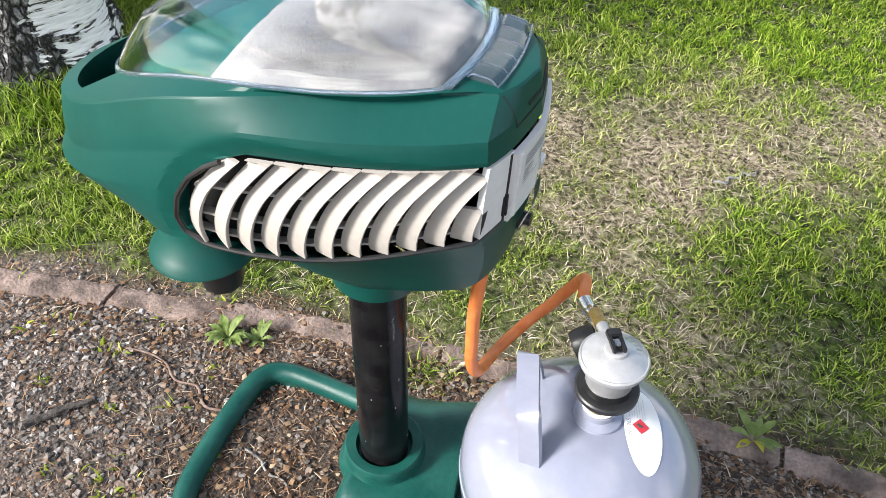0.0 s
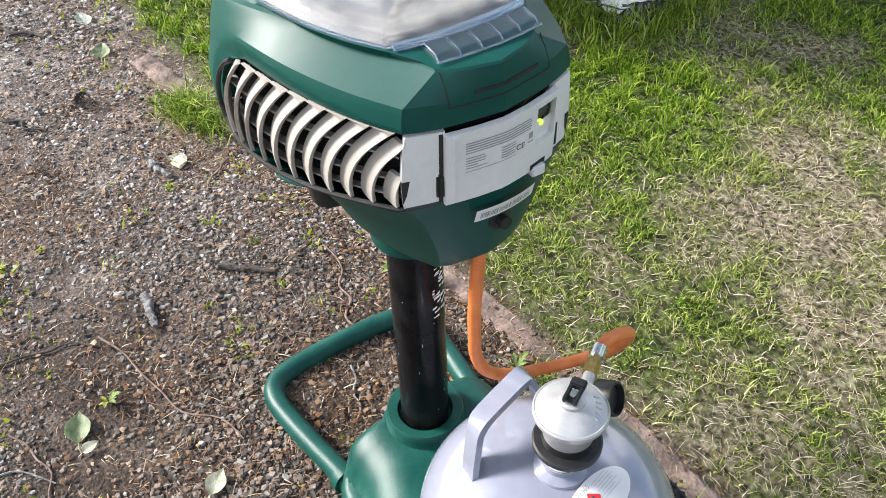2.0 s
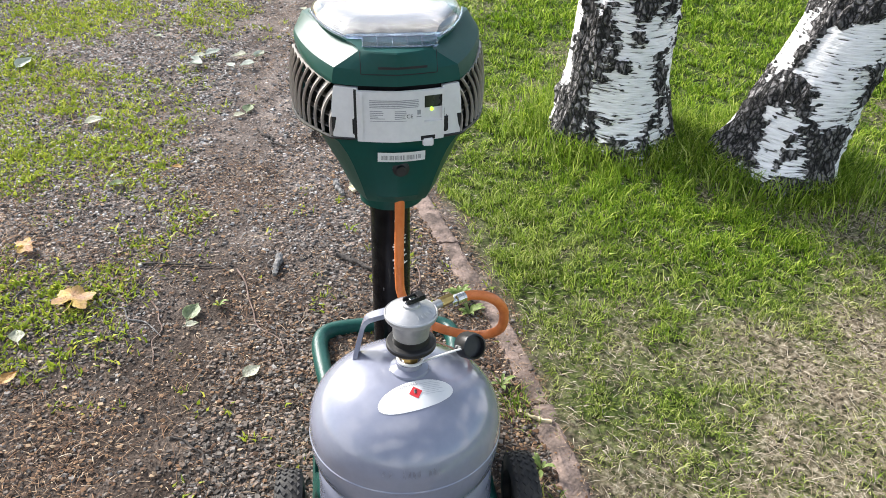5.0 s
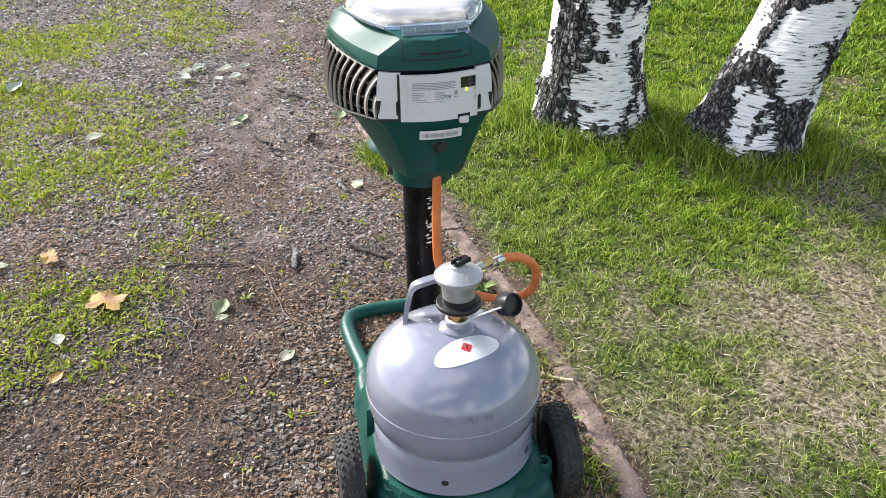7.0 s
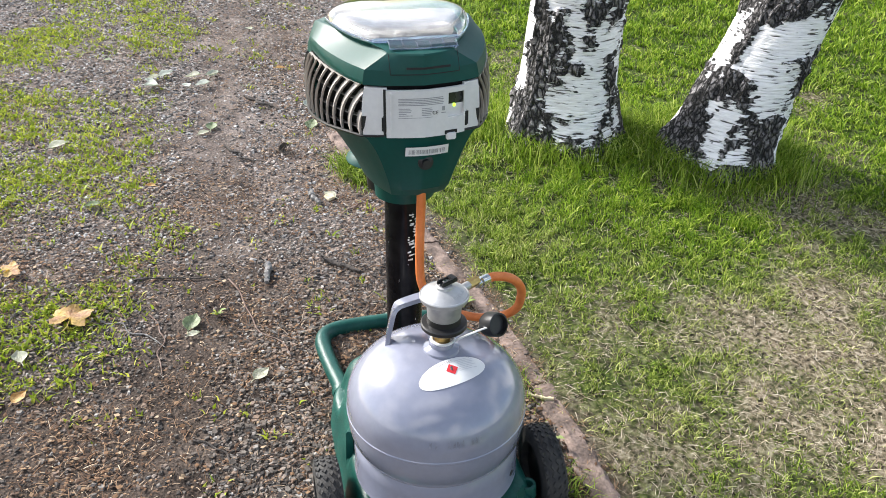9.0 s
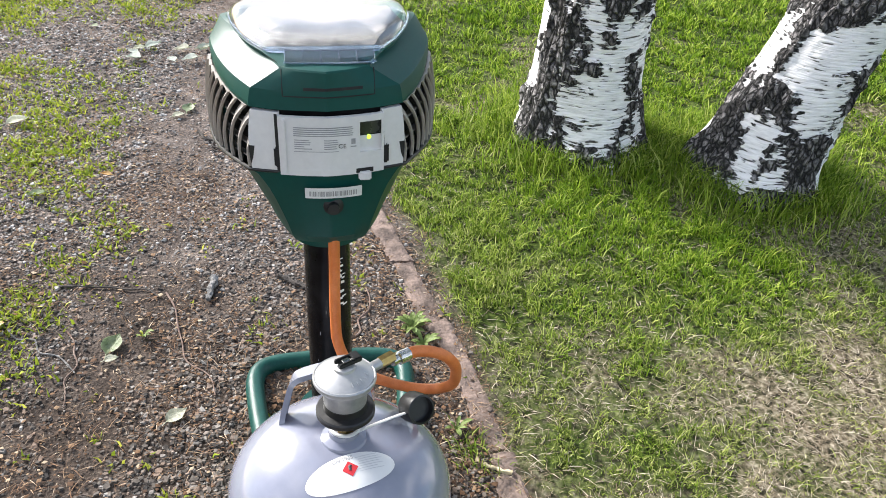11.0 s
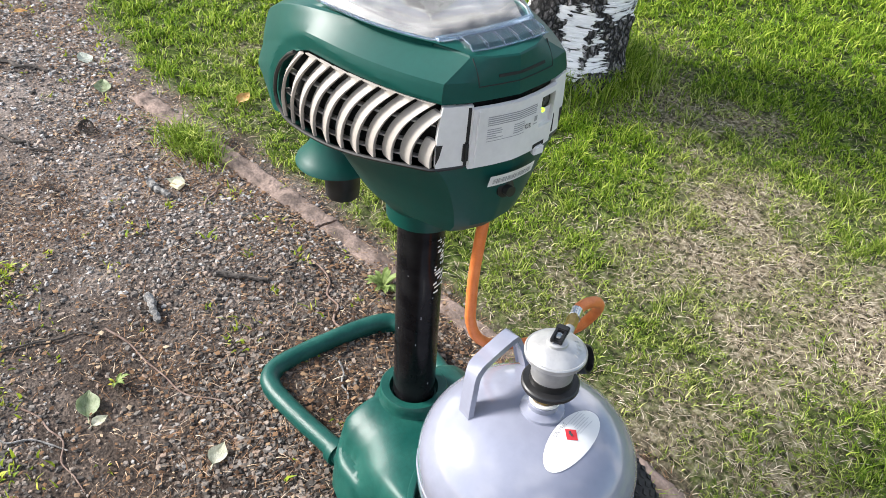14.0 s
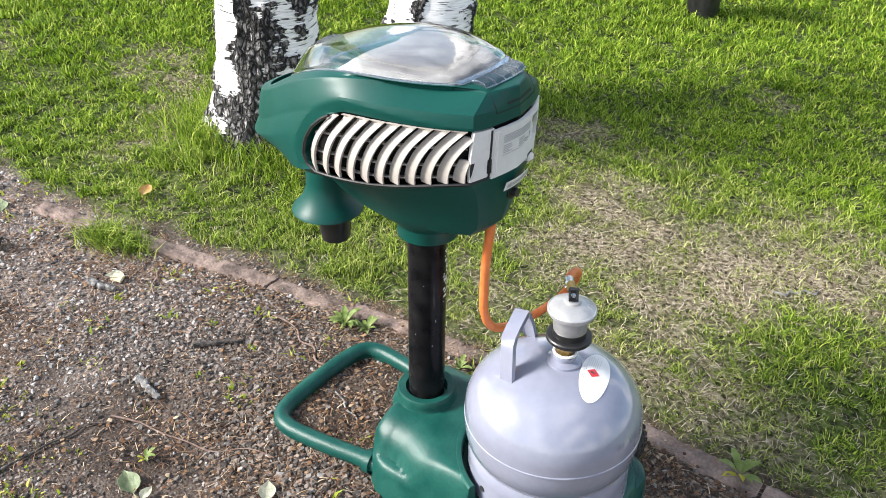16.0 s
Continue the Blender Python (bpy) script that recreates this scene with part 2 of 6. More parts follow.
def mesh_object(name, verts, faces_flat, face_sizes, mat, attributes=(), smooth=False):
    """A mesh from arrays."""
    me = bpy.data.meshes.new(name)
    me.vertices.add(len(verts))
    me.vertices.foreach_set("co", np.asarray(verts, np.float32).ravel())
    me.loops.add(len(faces_flat))
    me.loops.foreach_set("vertex_index", np.asarray(faces_flat, np.int32))
    sizes = np.asarray(face_sizes, np.int32)
    me.polygons.add(len(sizes))
    me.polygons.foreach_set("loop_start", np.concatenate(([0], np.cumsum(sizes)[:-1])).astype(np.int32))
    for key, values in attributes:
        a = me.attributes.new(key, "FLOAT", "POINT")
        a.data.foreach_set("value", np.asarray(values, np.float32))
    me.update(calc_edges=True)
    me.validate()
    me.materials.append(mat)
    me.polygons.foreach_set("use_smooth", [bool(smooth)] * len(me.polygons))
    return new(name, me)


RNG = np.random.default_rng(7)


def value_noise(x, y, scale, seed=0):
    """Smooth noise in 0..1 over arrays."""
    table = np.random.default_rng(seed).random((256, 256))
    u, v = np.asarray(x) * scale + 1000.0, np.asarray(y) * scale + 1000.0
    i, j = np.floor(u).astype(int), np.floor(v).astype(int)
    f, g = u - i, v - j
    f, g = f * f * (3 - 2 * f), g * g * (3 - 2 * g)
    i0, i1, j0, j1 = i % 256, (i + 1) % 256, j % 256, (j + 1) % 256
    return (table[i0, j0] * (1 - f) + table[i1, j0] * f) * (1 - g) + (table[i0, j1] * (1 - f) + table[i1, j1] * f) * g


def fractal(x, y, scale, octaves=4, seed=0):
    total, amp, norm = 0.0, 1.0, 0.0
    for k in range(octaves):
        total = total + amp * value_noise(x, y, scale * 2 ** k, seed + k)
        norm += amp
        amp *= 0.5
    return total / norm


# ---- ground ----
EDGE_X = [-9, -4.0, -2.9, -2.5, -2.1, -1.5, -1.3, -0.87, -0.55, -0.3, 0.0, 0.35, 0.6, 1.5, 9]
EDGE_LAWN = [0.6, 0.45, 0.32, 0.24, 0.10, 0.10, 0.13, 0.215, 0.283, 0.325, 0.345, 0.362, 0.37, 0.40, 0.5]
KERB_X = [-1.55, -1.21, -0.79, -0.51, -0.37, -0.25, 0.045, 0.35, 0.7, 1.4]
KERB_INNER = [-0.03, 0.03, 0.128, 0.185, 0.222, 0.245, 0.285, 0.298, 0.30, 0.32]


def base_height(x, y):
    reach = np.minimum(1.0, 6.0 / np.maximum(1e-6, np.hypot(x, y)))
    return 0.006 + (-0.059 * x - 0.027 * y) * reach


def lawn_mask(x, y):
    wob = (fractal(x, y, 7.0, 3, 11) - 0.5) * 0.09
    return np.clip((y + wob - np.interp(x, EDGE_X, EDGE_LAWN)) / 0.05 + 0.5, 0, 1)


def dryness(x, y):
    d = (fractal(x, y, 2.1, 4, 21) - 0.50) * 2.2
    for cx, cy, r, k in ((0.02, 1.02, 0.28, 0.75), (0.38, 1.20, 0.28, 0.55), (-1.48, 0.72, 0.22, 0.8), (-1.58, 0.76, 0.16, 0.8), (-1.05, 0.62, 0.20, 0.4), (-0.80, 1.10, 0.20, 0.45), (-0.20, 1.22, 0.22, 0.45), (0.25, 0.50, 0.22, 0.3), (-0.18, 0.90, 0.22, 0.50), (-0.95, 0.95, 0.22, 0.25), (-0.62, 0.82, 0.30, -0.75), (-0.25, 0.55, 0.2, -0.2), (0.22, 0.85, 0.22, 0.50), (0.30, 0.58, 0.24, 0.12), (0.00, 0.55, 0.38, 0.08)):
        d = d + k * np.exp(-((x - cx) ** 2 + (y - cy) ** 2) / r ** 2)
    d = d + 1.1 * (fractal(x, y, 9.0, 3, 25) - 0.5)
    d = d - 0.42 * np.clip((np.hypot(x, y) - 1.7), 0, 1.5)
    return np.clip(d + 0.06, 0, 1)


def drive_dark(x, y):
    """How dark the drive is: darker towards the trap and inside its foot bar, paler far off."""
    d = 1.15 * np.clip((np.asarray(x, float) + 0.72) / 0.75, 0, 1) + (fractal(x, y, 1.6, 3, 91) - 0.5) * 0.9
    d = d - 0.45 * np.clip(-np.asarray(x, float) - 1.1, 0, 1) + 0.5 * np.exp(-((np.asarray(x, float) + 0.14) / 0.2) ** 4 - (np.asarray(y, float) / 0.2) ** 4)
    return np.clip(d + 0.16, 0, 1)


def ground_height(x, y):
    x, y = np.asarray(x, float), np.asarray(y, float)
    m = lawn_mask(x, y)
    z = base_height(x, y) + (fractal(x, y, 2.2, 3, 3) - 0.5) * 0.016 + (fractal(x, y, 14, 3, 5) - 0.5) * 0.010
    return z + m * 0.008


def ground_at(x, y):
    return float(ground_height(np.array([x]), np.array([y]))[0])


def ground_sheet():
    fine_x, fine_y = np.arange(-5.0, 2.0001, 0.03), np.arange(-3.2, 5.5001, 0.03)
    far = np.array([0.6, 1.5, 3.5, 8, 20, 60, 200, 600, 1500])
    gx = np.concatenate((-5.0 - far[::-1], fine_x, 2.0 + far))
    gy = np.concatenate((-3.2 - far[::-1], fine_y, 5.5 + far))
    X, Y = np.meshgrid(gx, gy)
    x, y = X.ravel(), Y.ravel()
    z = ground_height(x, y)
    nx, ny = len(gx), len(gy)
    idx = np.arange(nx * ny).reshape(ny, nx)
    quads = np.stack((idx[:-1, :-1], idx[:-1, 1:], idx[1:, 1:], idx[1:, :-1]), -1).reshape(-1, 4)
    mat = bpy.data.materials.new("soil_and_thatch")
    mat.use_nodes = True
    n, l = mat.node_tree.nodes, mat.node_tree.links
    p = n["Principled BSDF"]
    p.inputs["Roughness"].default_value = 0.95
    p.inputs["Specular IOR Level"].default_value = 0.15

    def noise_ramp(scale, stops, detail=6):
        tc = n.new("ShaderNodeTexCoord")
        nz = n.new("ShaderNodeTexNoise")
        nz.inputs["Scale"].default_value, nz.inputs["Detail"].default_value = scale, detail
        l.new(tc.outputs["Object"], nz.inputs["Vector"])
        r = n.new("ShaderNodeValToRGB")
        r.color_ramp.elements[0].position, r.color_ramp.elements[0].color = stops[0][0], (*stops[0][1], 1)
        r.color_ramp.elements[1].position, r.color_ramp.elements[1].color = stops[-1][0], (*stops[-1][1], 1)
        for at, c in stops[1:-1]:
            r.color_ramp.elements.new(at).color = (*c, 1)
        l.new(nz.outputs["Fac"], r.inputs["Fac"])
        return r.outputs["Color"], nz.outputs["Fac"]

    soil, _ = noise_ramp(9, [(0.30, (0.052, 0.043, 0.038)), (0.5, (0.100, 0.085, 0.076)), (0.72, (0.17, 0.150, 0.136))], 9)
    grit, grit_f = noise_ramp(170, [(0.35, (0.35, 0.35, 0.35)), (0.55, (1.0, 1.0, 1.0)), (0.75, (1.9, 1.8, 1.7))], 3)
    mul = n.new("ShaderNodeMixRGB")
    mul.blend_type = "MULTIPLY"
    mul.inputs["Fac"].default_value = 0.8
    l.new(soil, mul.inputs["Color1"])
    l.new(grit, mul.inputs["Color2"])
    a_drive_dark = n.new("ShaderNodeAttribute")
    a_drive_dark.attribute_name = "drive_dark"
    tone = n.new("ShaderNodeMixRGB")
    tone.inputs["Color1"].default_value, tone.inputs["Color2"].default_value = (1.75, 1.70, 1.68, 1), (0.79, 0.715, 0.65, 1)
    l.new(a_drive_dark.outputs["Fac"], tone.inputs["Fac"])
    soil_tone = n.new("ShaderNodeMixRGB")
    soil_tone.blend_type = "MULTIPLY"
    soil_tone.inputs["Fac"].default_value = 1.0
    l.new(mul.outputs["Color"], soil_tone.inputs["Color1"])
    l.new(tone.outputs["Color"], soil_tone.inputs["Color2"])
    thatch, _ = noise_ramp(60, [(0.36, (0.010, 0.014, 0.004)), (0.52, (0.052, 0.082, 0.013)), (0.72, (0.16, 0.19, 0.055))], 6)
    straw, _ = noise_ramp(75, [(0.38, (0.025, 0.021, 0.014)), (0.53, (0.19, 0.155, 0.105)), (0.71, (0.48, 0.42, 0.32))], 6)
    a_dry, a_lawn = n.new("ShaderNodeAttribute"), n.new("ShaderNodeAttribute")
    a_dry.attribute_name, a_lawn.attribute_name = "dry", "lawn"
    m1, m2 = n.new("ShaderNodeMixRGB"), n.new("ShaderNodeMixRGB")
    l.new(a_dry.outputs["Fac"], m1.inputs["Fac"])
    l.new(thatch, m1.inputs["Color1"])
    l.new(straw, m1.inputs["Color2"])
    l.new(a_lawn.outputs["Fac"], m2.inputs["Fac"])
    l.new(soil_tone.outputs["Color"], m2.inputs["Color1"])
    l.new(m1.outputs["Color"], m2.inputs["Color2"])
    l.new(m2.outputs["Color"], p.inputs["Base Color"])
    b = n.new("ShaderNodeBump")
    b.inputs["Strength"].default_value, b.inputs["Distance"].default_value = 0.8, 0.006
    l.new(grit_f, b.inputs["Height"])
    l.new(b.outputs["Normal"], p.inputs["Normal"])
    ob = mesh_object("ground", np.stack((x, y, z), -1), quads.ravel(), np.full(len(quads), 4), mat, (("dry", dryness(x, y)), ("lawn", lawn_mask(x, y)), ("drive_dark", drive_dark(x, y))), True)
    tagged(ob, "sloping ground of gravelly soil drive beside a patchy lawn", "ground", kind="structure")
    return ob


ground_sheet()


def kerb():
    """The edging between drive and lawn: worn lengths set end to end."""
    root = thing("kerb", "low worn brown stone edging between gravel drive and lawn", "edging", kind="structure")
    cuts = [-1.35, -1.13, -0.62, -0.02, 0.58, 1.2]
    for a, b in zip(cuts, cuts[1:]):
        bm = bmesh.new()
        steps = max(6, int((b - a) / 0.008))
        rings = []
        for i in range(steps + 1):
            x = a + 0.004 + (b - a - 0.008) * i / steps
            y0 = float(np.interp(x, KERB_X, KERB_INNER))
            y1 = y0 + 0.060
            row = []
            for k, (f, h) in enumerate(((0.0, -0.06), (0.0, -0.001), (0.06, 0.006), (0.16, 0.009), (0.28, 0.010), (0.4, 0.0105), (0.52, 0.0105), (0.64, 0.010), (0.76, 0.010), (0.88, 0.009), (0.95, 0.006), (1.0, 0.000), (1.0, -0.06))):
                wob = noise.noise((x * 18, k * 1.7, 2.0)) * 0.006 + noise.noise((x * 60, k * 3.1, 5.0)) * 0.003
                yy = y0 + (y1 - y0) * f + wob * (1.6 if k in (1, 2, 10, 11) else 0.6)
                zz = float(base_height(np.array([x]), np.array([yy]))[0]) + h + noise.noise((x * 30, yy * 40, 1.0)) * 0.005 + noise.noise((x * 90, yy * 110, 7.0)) * 0.004 + noise.noise((x * 190, yy * 200, 3.0)) * 0.0025
                row.append((x, yy, zz if h > 0 else zz - 0.0))
            rings.append(row)
        loft(bm, rings, False)
        bm.verts.ensure_lookup_table()
        n = len(rings[0])
        bm.faces.new([bm.verts[i] for i in range(n)])
        bm.faces.new([bm.verts[len(bm.verts) - n + i] for i in range(n)])
        part("edging_stone", bm, KERB, root)


kerb()

# ---- loose ground cover ----
VIEW_X, VIEW_Y = 0.6, -0.2


def scatter(count, x0, x1, y0, y1, near=1.5, power=2.0):
    """Places over a rectangle, thinning with the distance from the walk."""
    out_x, out_y, got = [], [], 0
    while got < count:
        x, y = RNG.uniform(x0, x1, count * 3), RNG.uniform(y0, y1, count * 3)
        r = np.hypot(x - VIEW_X, y - VIEW_Y)
        keep = RNG.random(len(x)) < np.minimum(1, (near / np.maximum(r, 1e-3)) ** power)
        out_x.append(x[keep])
        out_y.append(y[keep])
        got += int(keep.sum())
    return np.concatenate(out_x)[:count], np.concatenate(out_y)[:count]


def blades(name, x, y, height, width, lean, mat, label, category, attributes=(), droop=0.5, z_lift=0.0, kind="stuff"):
    """Bent blades of two segments each, rooted in the ground."""
    n = len(x)
    z = ground_height(x, y) - 0.003 + z_lift
    az, az2 = RNG.uniform(0, 2 * math.pi, n), RNG.uniform(0, 2 * math.pi, n)
    dx, dy = np.cos(az) * lean, np.sin(az) * lean
    wx, wy = np.cos(az2) * width * 0.5, np.sin(az2) * width * 0.5
    V = np.zeros((n, 5, 3))
    root = np.stack((x, y, z), -1)
    V[:, 0] = root + np.stack((-wx, -wy, 0 * x), -1)
    V[:, 1] = root + np.stack((wx, wy, 0 * x), -1)
    mid = root + np.stack((dx * height * 0.45, dy * height * 0.45, height * 0.62), -1)
    V[:, 2] = mid + np.stack((wx, wy, 0 * x), -1) * 0.8
    V[:, 3] = mid - np.stack((wx, wy, 0 * x), -1) * 0.8
    V[:, 4] = root + np.stack((dx * height * (1 + droop), dy * height * (1 + droop), height * (1.0 - droop * 0.35 * np.minimum(1, lean))), -1)
    base = (np.arange(n) * 5)[:, None]
    F = np.concatenate((base + [0, 1, 2, 3], base + [3, 2, 4]), 1)
    sizes = np.tile([4, 3], n)
    ob = mesh_object(name, V.reshape(-1, 3), F.ravel(), sizes, mat, [(k, np.repeat(v, 5)) for k, v in attributes], True)
    return tagged(ob, label, category, kind=kind)


GRASS = island_material("grass_blade", [(0.0, (0.042, 0.098, 0.006)), (0.35, (0.120, 0.220, 0.013)), (0.72, (0.265, 0.410, 0.026)), (1.0, (0.54, 0.62, 0.11))], 0.65, 0.34,
                        "dry", [(0.0, (0.13, 0.15, 0.022)), (0.4, (0.32, 0.33, 0.07)), (0.7, (0.54, 0.48, 0.25)), (1.0, (0.80, 0.71, 0.51))])
STRAW = island_material("dead_grass", [(0.0, (0.12, 0.085, 0.055)), (0.45, (0.36, 0.29, 0.20)), (1.0, (0.76, 0.68, 0.55))], 0.75, 0.15)
WEED = island_material("weed_leaf", [(0.0, (0.17, 0.25, 0.02)), (0.6, (0.34, 0.42, 0.04)), (1.0, (0.56, 0.56, 0.10))], 0.5, 0.35)

TREES = ((-1.255, 0.80, 0.175), (-1.02, 1.275, 0.17))


def lawn():
    x, y = scatter(740000, -6.0, 2.0, 0.0, 6.5, 1.8, 1.7)
    d = dryness(x, y)
    keep = RNG.random(len(x)) < lawn_mask(x, y) * (1 - 0.75 * d)
    for tx, ty, tr in TREES:
        keep &= np.hypot(x - tx, y - ty) > tr * 0.95
    fine = fractal(x, y, 34.0, 2, 33)
    keep &= RNG.random(len(x)) < np.clip((fine - 0.34) * 4.2, 0.06, 1)
    x, y, d, fine = x[keep], y[keep], d[keep], fine[keep]
    r = np.hypot(x - VIEW_X, y - VIEW_Y)
    clump = fractal(x, y, 9.0, 3, 31)
    h = RNG.uniform(0.009, 0.029, len(x)) * (0.35 + 1.15 * clump) * (0.55 + 0.9 * fine) * (1 - 0.40 * d) * np.clip(r / 2.4, 1, 1.5)
    near = np.exp(-((x - 0.10) ** 2 + (y - 0.58) ** 2) / 0.55 ** 2)
    h *= 1 - 0.30 * near
    # longer, greener grass before the birches, its tone lowered to carry shade
    lush_shade = np.exp(-((x + 0.72) ** 2 + (y - 0.95) ** 2) / 0.33 ** 2)
    h *= 1 + 0.35 * lush_shade
    for tx, ty, tr in TREES:
        h *= 1 + 0.7 * np.exp(-((np.hypot(x - tx, y - ty) - tr) / 0.16) ** 2)
    w = RNG.uniform(0.0016, 0.0034, len(x)) * np.maximum(1, r / 1.5)
    lean = RNG.uniform(0.05, 1.25, len(x)) + d * 0.5
    tone = np.clip(d * 0.42 - 0.04 + (fractal(x, y, 3.5, 3, 41) - 0.5) * 0.6 + RNG.normal(0, 0.14, len(x)) + 0.22 * np.clip(1.9 - np.hypot(x - 0.2, y), -0.5, 1) - 0.4 * lush_shade + 0.06 * near, 0, 1)
    blades("lawn_grass", x, y, h, w, lean, GRASS, "short patchy green lawn grass, yellowed in places", "grass", (("dry", tone),), droop=0.35)
    x, y = scatter(300000, -4.0, 2.0, 0.05, 4.0, 1.7, 1.8)
    d = dryness(x, y)
    keep = RNG.random(len(x)) < lawn_mask(x, y) * (0.30 + 0.70 * d)
    for tx, ty, tr in TREES:
        keep &= np.hypot(x - tx, y - ty) > tr
    x, y = x[keep], y[keep]
    n = len(x)
    blades("dead_grass_thatch", x, y, RNG.uniform(0.004, 0.012, n), RNG.uniform(0.0010, 0.0021, n), RNG.uniform(1.0, 4.0, n), STRAW, "matted pale straw of dead grass in the lawn", "dead grass", droop=0.2)


lawn()


def tree_grass():
    xs, ys = [], []
    for tx, ty, tr in TREES:
        a, r = RNG.uniform(0, 2 * math.pi, 5200), tr * 1.0 + np.abs(RNG.normal(0, 0.075, 5200))
        xs.append(tx + r * np.cos(a))
        ys.append(ty + r * np.sin(a))
    x, y = np.concatenate(xs), np.concatenate(ys)
    n = len(x)
    blades("tree_foot_grass", x, y, RNG.uniform(0.03, 0.095, n), RNG.uniform(0.002, 0.0042, n), RNG.uniform(0.05, 0.8, n), GRASS, "longer uncut grass round the feet of the birches", "grass", (("dry", np.clip(RNG.normal(0.08, 0.15, n), 0, 1)),), droop=0.45)


tree_grass()


def stones(count, near, template_level, size_lo, size_hi, seed, name, rect, power, mat=None, label="loose grey and brown gravel chips on the soil drive", category="gravel", litter_like=False):
    rng = np.random.default_rng(seed)
    x, y = scatter(count, *rect, near, power)
    m = lawn_mask(x, y)
    y_in = np.interp(x, KERB_X, KERB_INNER)
    rut = 0.34 + 0.78 * np.clip((fractal(x, y, 3.0, 4, 51) - 0.36) * 3.4, 0, 1)
    rut *= 1 - 0.75 * np.exp(-((x + 0.14) / 0.16) ** 4 - (y / 0.15) ** 4)
    rut *= 1 - 0.62 * np.exp(-((y + 0.43 + 0.03 * np.sin(x * 2.3) - 0.10 * np.clip(-x - 0.6, 0, 2)) / 0.10) ** 2)
    if litter_like:
        rut = 0.20 + np.clip(fractal(x, y, 3.2, 3, 71) - 0.40, 0, 1) * 1.6 + 0.9 * np.exp(-((x + 0.14) / 0.17) ** 4 - (y / 0.16) ** 4) + 0.75 * np.exp(-((y - y_in) / 0.11) ** 2)
    keep = (m < 0.25) & (rng.random(len(x)) < rut) & ((y < y_in + 0.006) | (x < -1.5) & (m < 0.1) | (rng.random(len(x)) < 0.25))
    x, y = x[keep], y[keep]
    n = len(x)
    if template_level:
        T = np.array([(math.cos(a), math.sin(a), -0.8) for a in (0, 1.1, 2.4, 3.5, 4.9)] + [(0.66 * math.cos(a + 0.25), 0.66 * math.sin(a + 0.25), 0.8) for a in (0, 1.1, 2.4, 3.5, 4.9)])
        F = np.array([(i, (i + 1) % 5, 5 + (i + 1) % 5) for i in range(5)] + [(i, 5 + (i + 1) % 5, 5 + i) for i in range(5)] + [(5, 6, 7), (5, 7, 8), (5, 8, 9)])
    else:
        T = np.array([(1, 0, 0), (-1, 0, 0), (0, 1, 0), (0, -1, 0), (0, 0, 1), (0, 0, -1)], float)
        F = np.array([(0, 2, 4), (2, 1, 4), (1, 3, 4), (3, 0, 4), (2, 0, 5), (1, 2, 5), (3, 1, 5), (0, 3, 5)])
    k = len(T)
    size = size_lo + (size_hi - size_lo) * rng.random(n) ** 2.8
    r = np.hypot(x - VIEW_X, y - VIEW_Y)
    size *= np.maximum(1, r / 3.2)
    V = T[None] * (1 + rng.uniform(-0.36, 0.36, (n, k, 1))) * np.stack((np.ones(n), rng.uniform(0.50, 0.98, n), rng.uniform(0.04, 0.16, n) if litter_like else rng.uniform(0.18, 0.46, n)), -1)[:, None]
    tilt = rng.normal(0, 0.22, n)
    V = np.stack((V[..., 0] * np.cos(tilt)[:, None] - V[..., 2] * np.sin(tilt)[:, None], V[..., 1], V[..., 0] * np.sin(tilt)[:, None] + V[..., 2] * np.cos(tilt)[:, None]), -1)
    a = rng.uniform(0, 2 * math.pi, n)
    V = np.stack((V[..., 0] * np.cos(a)[:, None] - V[..., 1] * np.sin(a)[:, None], V[..., 0] * np.sin(a)[:, None] + V[..., 1] * np.cos(a)[:, None], V[..., 2]), -1)
    V = V * size[:, None, None] * 0.5
    V += np.stack((x, y, ground_height(x, y) + size * 0.08 + (0.0045 if litter_like else 0.0)), -1)[:, None]
    faces = (F[None] + (np.arange(n) * k)[:, None, None]).reshape(-1)
    ob = mesh_object(name, V.reshape(-1, 3), faces, np.full(n * len(F), 3), mat or PEBBLE, (("drive_dark", np.repeat(drive_dark(x, y), k)),))
    return tagged(ob, label, category, kind="stuff")


PEBBLE = island_material("gravel_chip", [(0.0, (0.035, 0.032, 0.030)), (0.30, (0.145, 0.136, 0.128)), (0.52, (0.285, 0.270, 0.258)), (0.70, (0.36, 0.275, 0.22)), (0.90, (0.44, 0.43, 0.42)), (1.0, (0.60, 0.585, 0.57))], 0.8, 0.0, "drive_dark",
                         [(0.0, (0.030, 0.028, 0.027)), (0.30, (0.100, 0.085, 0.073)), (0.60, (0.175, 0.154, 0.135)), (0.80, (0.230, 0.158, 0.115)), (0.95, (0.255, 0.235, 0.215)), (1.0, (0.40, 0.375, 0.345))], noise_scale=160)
SCRAP = island_material("leaf_scrap", [(0.0, (0.035, 0.022, 0.015)), (0.40, (0.095, 0.052, 0.030)), (0.70, (0.19, 0.108, 0.058)), (0.92, (0.28, 0.19, 0.115)), (1.0, (0.46, 0.37, 0.26))], 0.8)
stones(75000, 1.6, 0, 0.005, 0.014, 64, "leaf_scraps", (-3.6, 1.0, -2.2, 0.36), 1.4, SCRAP, "brown scraps of dead leaves scattered on the drive", "litter", True)
stones(40000, 3.2, 1, 0.006, 0.020, 66, "gravel_chips", (-3.6, -0.9, -1.7, 0.2), 1.0)
stones(150000, 1.5, 1, 0.0045, 0.0175, 61, "gravel_chips", (-3.2, 0.95, -2.0, 0.33), 1.5)
stones(8000, 5.0, 1, 0.008, 0.020, 67, "gravel_chips", (-0.35, 0.75, -0.40, -0.10), 1.0)
